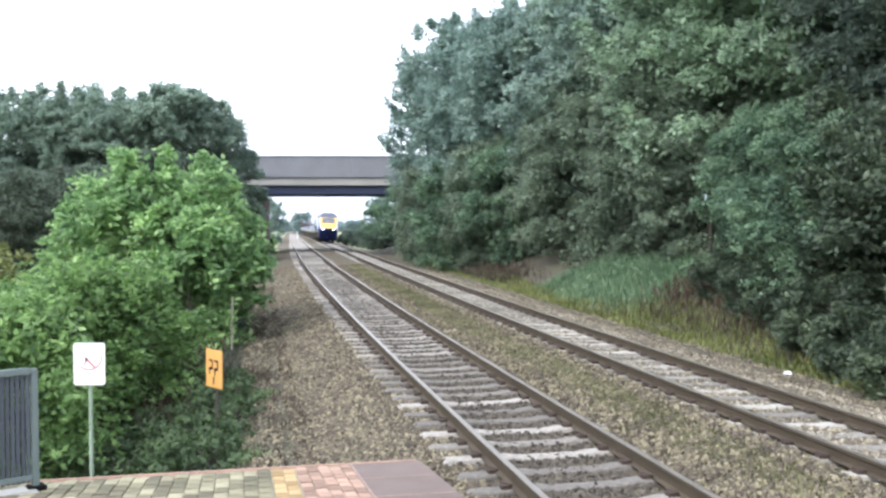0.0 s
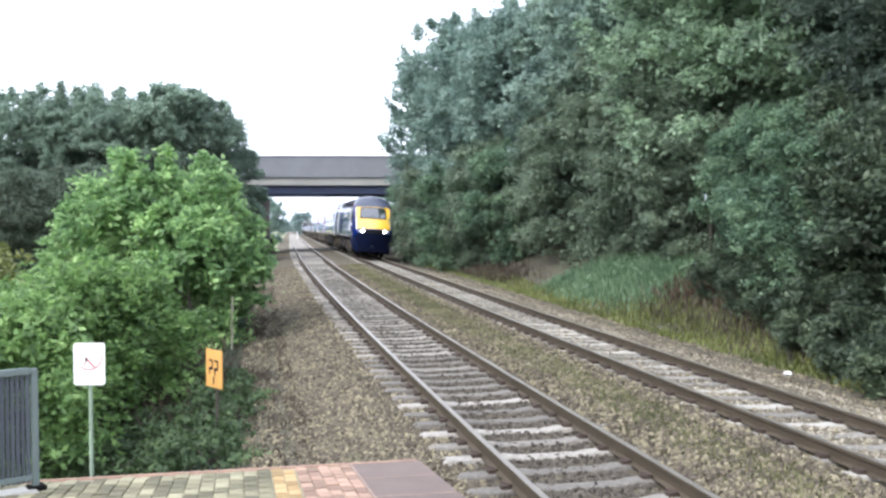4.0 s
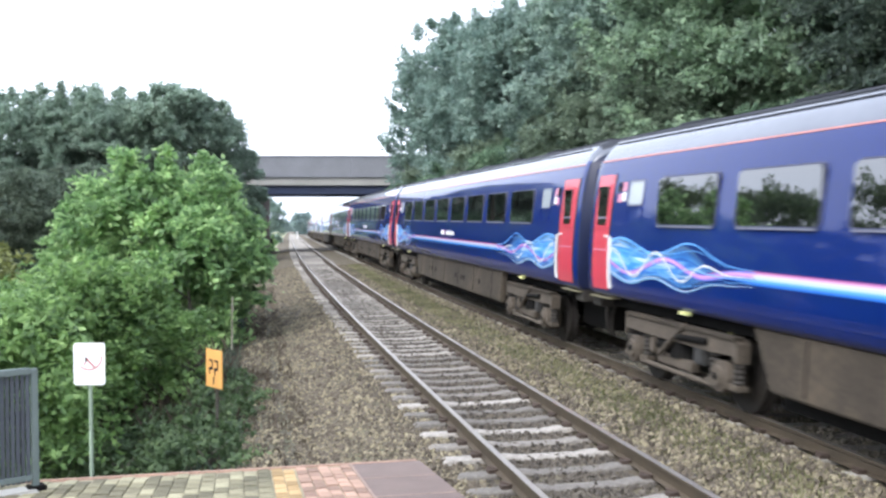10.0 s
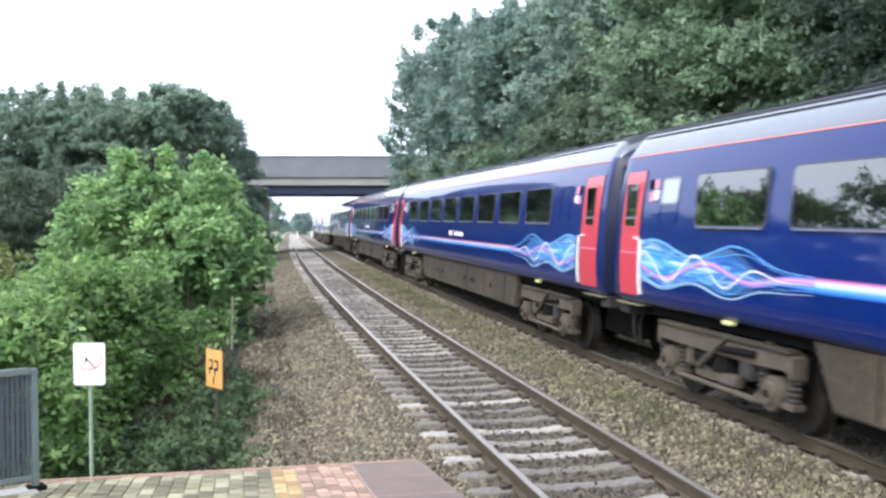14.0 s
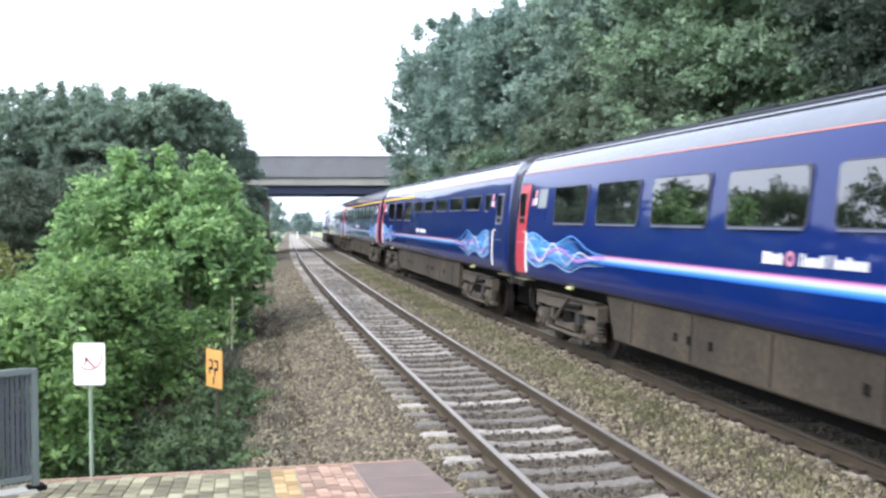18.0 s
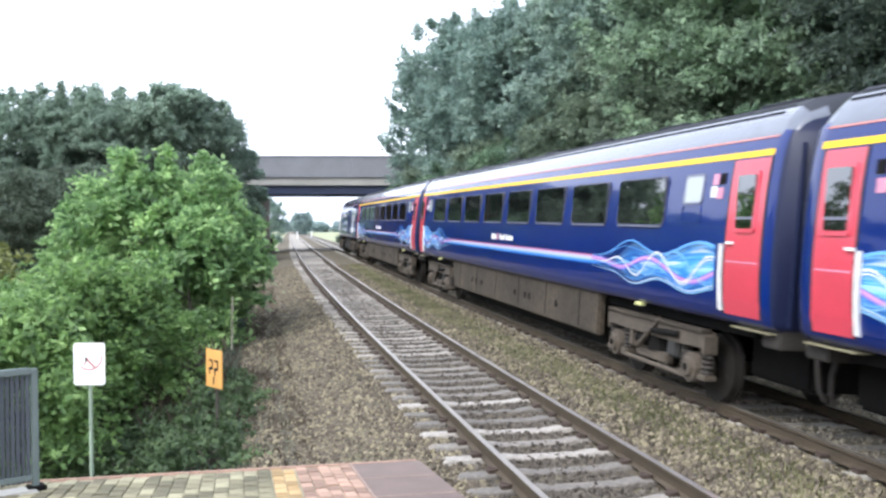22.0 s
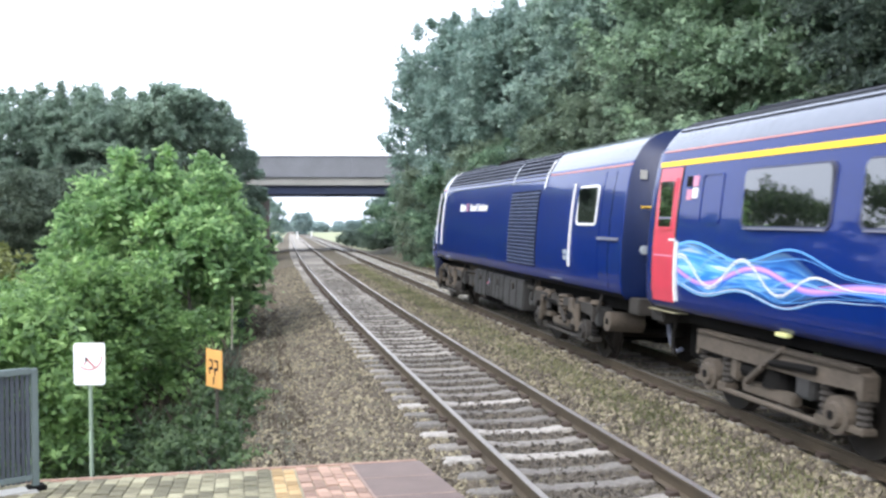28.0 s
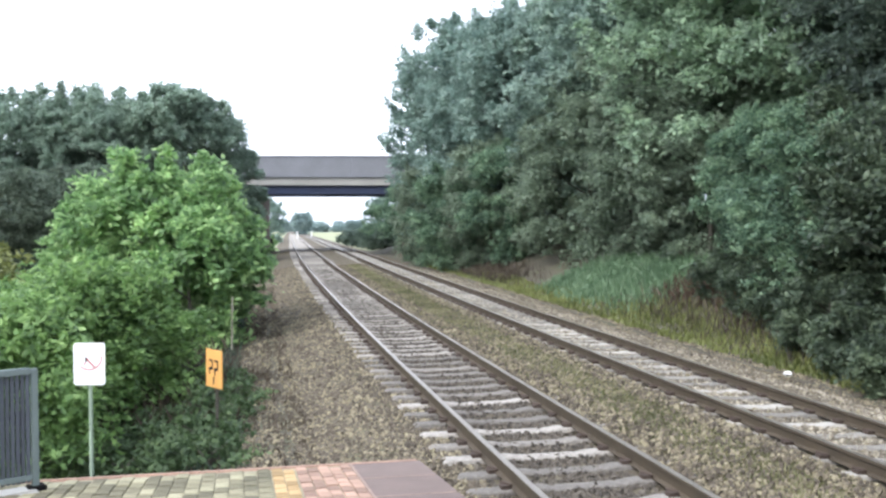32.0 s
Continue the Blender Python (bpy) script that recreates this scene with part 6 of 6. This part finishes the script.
        f = [(2 * i, 2 * i + 1, 2 * i + 3, 2 * i + 2) for i in range(4)]
        child("cab_window", mesh_of("cab_window", v, f, M_GLASS), top, label="dark cab side window")
        slab("cab_panel", s, power_side, 6.88, 7.3, 2.03, 2.15, M_WHITE, body, 0.01, 4, 2, "white painted panel")
        slab("cantrail_line", s, power_side, 5.92, 6.9, 3.26, 3.29, M_LINE, body, 0.01, 4, 1, "thin orange-red line")
        ribbon("cab_hoop", s, power_side, [5.802, 5.878], lambda q: 3.05, lambda q: 3.82, M_WHITE, body, 0.014, 10, "white hoop line")
        y = -4.3 if s > 0 else -4.0
        ribbon("roof_edge", s, power_side, [y - 0.045, y + 0.045], lambda q: 3.02, lambda q: 3.62, M_WHITE, body, 0.02, 10, "white edge of the pale roof end")
        for y in (-3.5, -1.5) if s > 0 else (-1.6,):
            ribbon("roof_hoop", s, power_side, [y - 0.05, y + 0.05], lambda q: 3.18, lambda q: 3.88, M_ROOF, body, 0.036, 10, "pale hoop over the roof")
        slab("gutter", s, power_side, -3.95, 5.75, 3.205, 3.228, M_TRIM, body, 0.02, 1, 1, "thin pale gutter strip")
        slab("side_lamp", s, power_side, 7.3, 7.4, 1.44, 1.53, M_TRIM, body, 0.012, 1, 1, "grey side marker")
        slab("side_lamp", s, power_side, 7.41, 7.51, 1.46, 1.51, M_WHITE, body, 0.014, 1, 1, "white side marker")
        # engine-room roof louvres: long slats on the shoulders
        for k in range(6):
            z = 3.31 + 0.095 * k
            for y0, y1 in ((-4.0, -1.7), (-1.5, 5.7)):
                slab("louvre", s, power_side, y0, y1, z, z + 0.016, M_LOUVRE, top, 0.03, 1, 1)
        # radiator grille
        g = slab("grille", s, power_side, -3.72, -1.63, 1.43, 3.0, M_DARK, top, 0.008, 1, 8, "black radiator grille with pale slats")
        for k in range(20):
            z = 1.46 + 0.0775 * k
            slab("slat", s, power_side, -3.7, -1.65, z, z + 0.022, M_SLAT, g, 0.03, 1, 1)
        for k in range(15):
            y = -3.66 + 0.1415 * k
            slab("bar", s, power_side, y - 0.006, y + 0.006, 1.46, 2.97, M_MESHBAR, g, 0.02, 1, 6)
        # luggage door and window
        ld = slab("luggage_door", s, power_side, -7.25, -5.95, 1.4, 3.2, M_BLUE, top, 0.01, 1, 8)
        rim("window_frame", s, power_side, -7.1, -6.12, 2.3, 3.0, M_WHITE, ld, 0.04, 0.03, 0.1, "white window frame")
        pane("glass", s, power_side, -7.05, -6.17, 2.35, 2.95, M_GLASS, ld, 0.01, 0.06, "", 0.1)
        slab("handrail", s, power_side, -5.85, -5.83, 1.55, 3.06, M_WHITE, top, 0.04, 1, 8, "white handrail")
        slab("door_runner", s, power_side, -8.12, -7.25, 2.07, 2.12, M_TRIM, top, 0.04, 1, 1)
        slab("panel_seam", s, power_side, -7.72, -7.7, 1.3, 3.2, M_DARK, body, 0.006, 1, 6)
        slab("sill_step", s, power_side, -5.4, -4.8, 1.28, 1.3, M_TRIM, top, 0.05, 1, 1)
        slab("sill_step", s, power_side, 4.6, 5.1, 1.27, 1.31, M_TRIM, top, 0.05, 1, 1)
        slab("cantrail_line", s, power_side, -8.25, -4.15, 3.27, 3.3, M_LINE, body, 0.008, 1, 1, "thin orange-red line")
        for y0, z0 in ((-5.72, 1.66), (-5.59, 1.66), (-5.72, 1.77), (-5.59, 1.77)):
            slab("data_panel", s, power_side, y0, y0 + 0.1, z0, z0 + 0.08, M_PALEGLASS, body, 0.008, 1, 1)
        lettering(body, s, power_side, 0.55 if s > 0 else 3.6, 2.6, 0.2, 1 if s > 0 else -1, 3.15)
        bx = ((-2.5, -0.9, 0.42, 1.1), (-0.85, 0.2, 0.48, 1.1), (0.25, 0.75, 0.5, 1.1), (0.8, 2.0, 0.46, 1.12))
        for y0, y1, z0, z1 in bx:
            tank = part("fuel_tank", box_bm(s * 0.7, s * 1.2, y0, y1, z0, z1, bevel=0.03), M_TANK, top, "grimy grey tank panel")
            for k in range(1, 3):
                part("panel_seam", box_bm(s * 1.198, s * 1.206, y0 + (y1 - y0) * k / 3 - 0.012, y0 + (y1 - y0) * k / 3 + 0.012, z0 + 0.04, z1 - 0.04), M_DARK, tank)
            part("filler_cap", rod_bm((s * 1.2, (y0 + y1) / 2, z1 - 0.2), (s * 1.24, (y0 + y1) / 2, z1 - 0.2), 0.07, n=12), M_UNDER, tank)
        # pipes, a battery box and cylinders between tank and bogies
        for y0, y1, z, r in ((2.05, 3.3, 0.98, 0.035), (2.05, 3.5, 0.86, 0.03), (-3.4, -2.55, 0.95, 0.035)):
            part("pipe", rod_bm((s * 1.1, y0, z), (s * 1.1, y1, z), r, r, 8), M_UNDER, top)
        for y, z, r in ((2.35, 0.78, 0.13), (2.75, 0.74, 0.16), (-2.85, 0.72, 0.15)):
            part("air_cylinder", rod_bm((s * 0.55, y, z), (s * 1.12, y, z), r, r, 14), M_TANK, top)
        for y in (2.2, 2.55, 3.0, -3.05):
            part("bracket", box_bm(s * 1.0, s * 1.1, y - 0.03, y + 0.03, 0.6, 1.15), M_FRAME, top)
        part("air_reservoir", rod_bm((s * 0.55, -7.35, 0.72), (s * 1.16, -7.35, 0.72), 0.175, 0.165, 20), M_FRAME, top, "dusty round reservoir end")
        part("reservoir_boss", rod_bm((s * 1.16, -7.35, 0.72), (s * 1.18, -7.35, 0.72), 0.05, 0.05, 10), M_DARK, top)
        for y in (-7.1, -3.35, 3.3, 6.95):
            bm = bmesh.new()
            q = [Vector((s * 1.17, y, 1.14)), Vector((s * 1.21, y + 0.06, 0.92)), Vector((s * 1.2, y + 0.2, 0.74)), Vector((s * 1.12, y + 0.34, 0.7))]
            for e, g2 in zip(q, q[1:]):
                add_rod(bm, e, g2, 0.022, n=7)
            part("hose", bm, M_UNDER, top)
        part("filler_ring", rod_bm((s * 1.2, 0.5, 0.86), (s * 1.225, 0.5, 0.86), 0.1, 0.1, 16), M_TRIM, top, "pale ring round a filler")
        part("filler_hole", rod_bm((s * 1.22, 0.5, 0.86), (s * 1.235, 0.5, 0.86), 0.06, 0.06, 16), M_RED, top, "red filler cap")
        slab("sole_bar", s, power_side, -8.25, 6.2, 1.17, 1.24, M_DARK, top, 0.012, 1, 1)
    part("exhaust_box", box_bm(-0.5, 0.5, 1.2, 3.0, 3.85, 4.02, bevel=0.06), M_DARK, top, "black exhaust housing")
    part("roof_panel", box_bm(-0.7, 0.7, 3.2, 5.2, 3.84, 3.93, bevel=0.03), M_ROOF, top, "pale roof panel over the cab end")
    part("underfloor", box_bm(-1.0, 1.0, -8.4, 7.5, 0.95, 1.2), M_DARK, top)
    # added block against light passing below the power car
    part("equipment_crate", box_bm(-0.85, 0.85, -2.6, 2.1, 0.3, 0.95), M_DARK, top)
    for y in (-5.15, 5.15):
        make_bogie(top, y, 2.6, M_UNDER, True)
    part("gangway", box_bm(-0.45, 0.45, -8.85, -8.27, 1.15, 3.2, bevel=0.03), M_DARK, top, "black rubber gangway")
    for s in (-1, 1):
        part("end_handrail", rod_bm((s * 0.62, -8.36, 2.62), (s * 1.12, -8.36, 2.62), 0.022, 0.022, 8), M_YELLOW, top, "yellow end handrail")
        part("tail_lamp", rod_bm((s * 1.0, -8.27, 1.95), (s * 1.0, -8.34, 1.95), 0.075, 0.07, 14), M_PALEGLASS, top, "round tail lamp")
        part("end_step", box_bm(s * 0.75, s * 1.15, -8.45, -8.27, 1.16, 1.2, bevel=0.01), M_UNDER, top)
        part("end_notice", box_bm(s * 1.03, s * 1.14, -8.3, -8.27, 3.06, 3.2), M_KERB, top, "small white notice")
        bm = bmesh.new()
        pts = [Vector((s * 0.6, -8.4, 1.0)), Vector((s * 0.62, -8.62, 0.62)), Vector((s * 0.62, -8.8, 0.42)), Vector((s * 0.6, -8.98, 0.5))]
        for a, b in zip(pts, pts[1:]):
            add_rod(bm, a, b, 0.035, n=8)
        part("brake_hose", bm, M_TRIM, top)
    part("headstock", box_bm(-1.2, 1.2, -8.7, -8.3, 0.95, 1.2, bevel=0.02), M_UNDER, top)
    for s in (-1, 1):
        part("buffer", rod_bm((s * 0.87, -8.7, 1.05), (s * 0.87, -8.95, 1.05), 0.12, 0.2, 14), M_UNDER, top)
    return top


def standard_windows(skip=()):
    return [(c - 0.87, c + 0.87, 2.315, 3.035) for k, c in enumerate(2.187 * (j - 3.5) for j in range(8)) if k not in skip]


def both_doors(front=M_RED, back=M_RED):
    return [(10.32, 11.16, front), (-10.88, -10.2, back)]


TOILETS = [(9.05, 9.6, 2.62, 3.02), (-9.6, -9.05, 2.62, 3.02)]
TRAIN = []


def build_train():
    """Two power cars and eight coaches; each entry: the thing, its place behind the train's tip, and its facing."""
    lead = make_power_car()
    TRAIN.append((lead, 9.0, 1, 5.15))
    guard = make_coach("guard_coach", "dark blue coach with guard's compartment and red end door", standard_windows((7,)), both_doors(M_BLUE), None, [(6.87, 7.33, 2.34, 3.02), TOILETS[1]])
    TRAIN.append((guard, 29.5, 1, 8.0))
    std = make_coach("passenger_coach", "dark blue coach with red end doors and light-trail swirls", standard_windows(), both_doors(), None, TOILETS)
    TRAIN.append((std, 52.5, 1, 8.0))
    blind = make_coach("passenger_coach", "dark blue coach with red end doors and one blanked window", standard_windows(), both_doors(), None, TOILETS, blank=(TOILETS[0][0],))
    TRAIN.append((blind, 75.5, 1, 8.0))
    TRAIN.append((copy_thing(blind, Matrix()), 98.5, 1, 8.0))
    TRAIN.append((copy_thing(std, Matrix()), 121.5, 1, 8.0))
    small = [(c - 0.87, c + 0.87, 2.62, 3.0) for c in (7.655, 5.47, 3.28, 1.09, -1.09)] + [(9.0, 9.56, 2.58, 3.02)]
    large = [(c - 0.85, c + 0.85, 2.32, 3.04) for c in (-3.28, -5.47, -7.655)]
    buffet = make_coach("buffet_coach", "dark blue buffet coach with small high windows, part yellow band", small + large, [(10.15, 10.95, M_BLUE), (-10.88, -10.2, M_RED)], (-REAR_END + 0.2, -2.6), [TOILETS[1]])
    TRAIN.append((buffet, 144.5, 1, 8.0))
    first = make_coach("first_class_coach", "dark blue coach with yellow first-class band and red doors", standard_windows(), both_doors(), (-REAR_END + 0.2, FRONT_END - 0.24), TOILETS, "first-class coaches")
    TRAIN.append((first, 167.5, 1, 8.0))
    rear = make_coach("first_class_coach", "dark blue coach with yellow band next to the rear power car", standard_windows(), both_doors(), (-REAR_END + 0.2, FRONT_END - 0.24), TOILETS, "first-class coaches", (TOILETS[1][0],))
    TRAIN.append((rear, 190.5, 1, 8.0))
    TRAIN.append((copy_thing(lead, Matrix()), 210.8, -1, 5.15))


build_train()


def vehicle_pose(u, facing, half, t):
    s = nose_at(t) + u
    a, b = on_far_track(s - half), on_far_track(s + half)
    ahead = (a - b) * facing
    turn = math.degrees(math.atan2(-ahead.x, ahead.y))
    rise = math.degrees(math.atan2(ahead.z, math.hypot(ahead.x, ahead.y)))
    return Matrix.Translation((a + b) / 2) @ pose(0, 0, 0, 0, 0, turn) @ pose(0, 0, 0, rise, -facing * math.degrees(math.atan(FAR_CANT)), 0)


def motions():
    """The train rolls in along the far track and slows down."""
    for ob, u, facing, half in TRAIN:
        walk(ob, [(0.5 * k, vehicle_pose(u, facing, half, 0.5 * k)) for k in range(65)])
    # wheels roll without slipping: a row for every short arc of turn
    ticks, k = [0], 0
    while k < 960:
        speed = abs(nose_at(min(32.0, (k + 1) / 30)) - nose_at(k / 30)) * 30
        k = min(960, k + max(1, int(1.3 * 0.457 * 30 / speed)))
        ticks.append(k)
    turns = [(k / 30, math.degrees((NOSE[0] - nose_at(k / 30)) / 0.457)) for k in ticks]
    for ob, u, facing, half in TRAIN:
        for w in ob.children_recursive:
            if w.name.startswith("wheelset"):
                x, y, z = w.location
                walk(w, [(t, pose(x, y, z, -facing * (a % 360), 0, 0)) for t, a in turns])


motions()
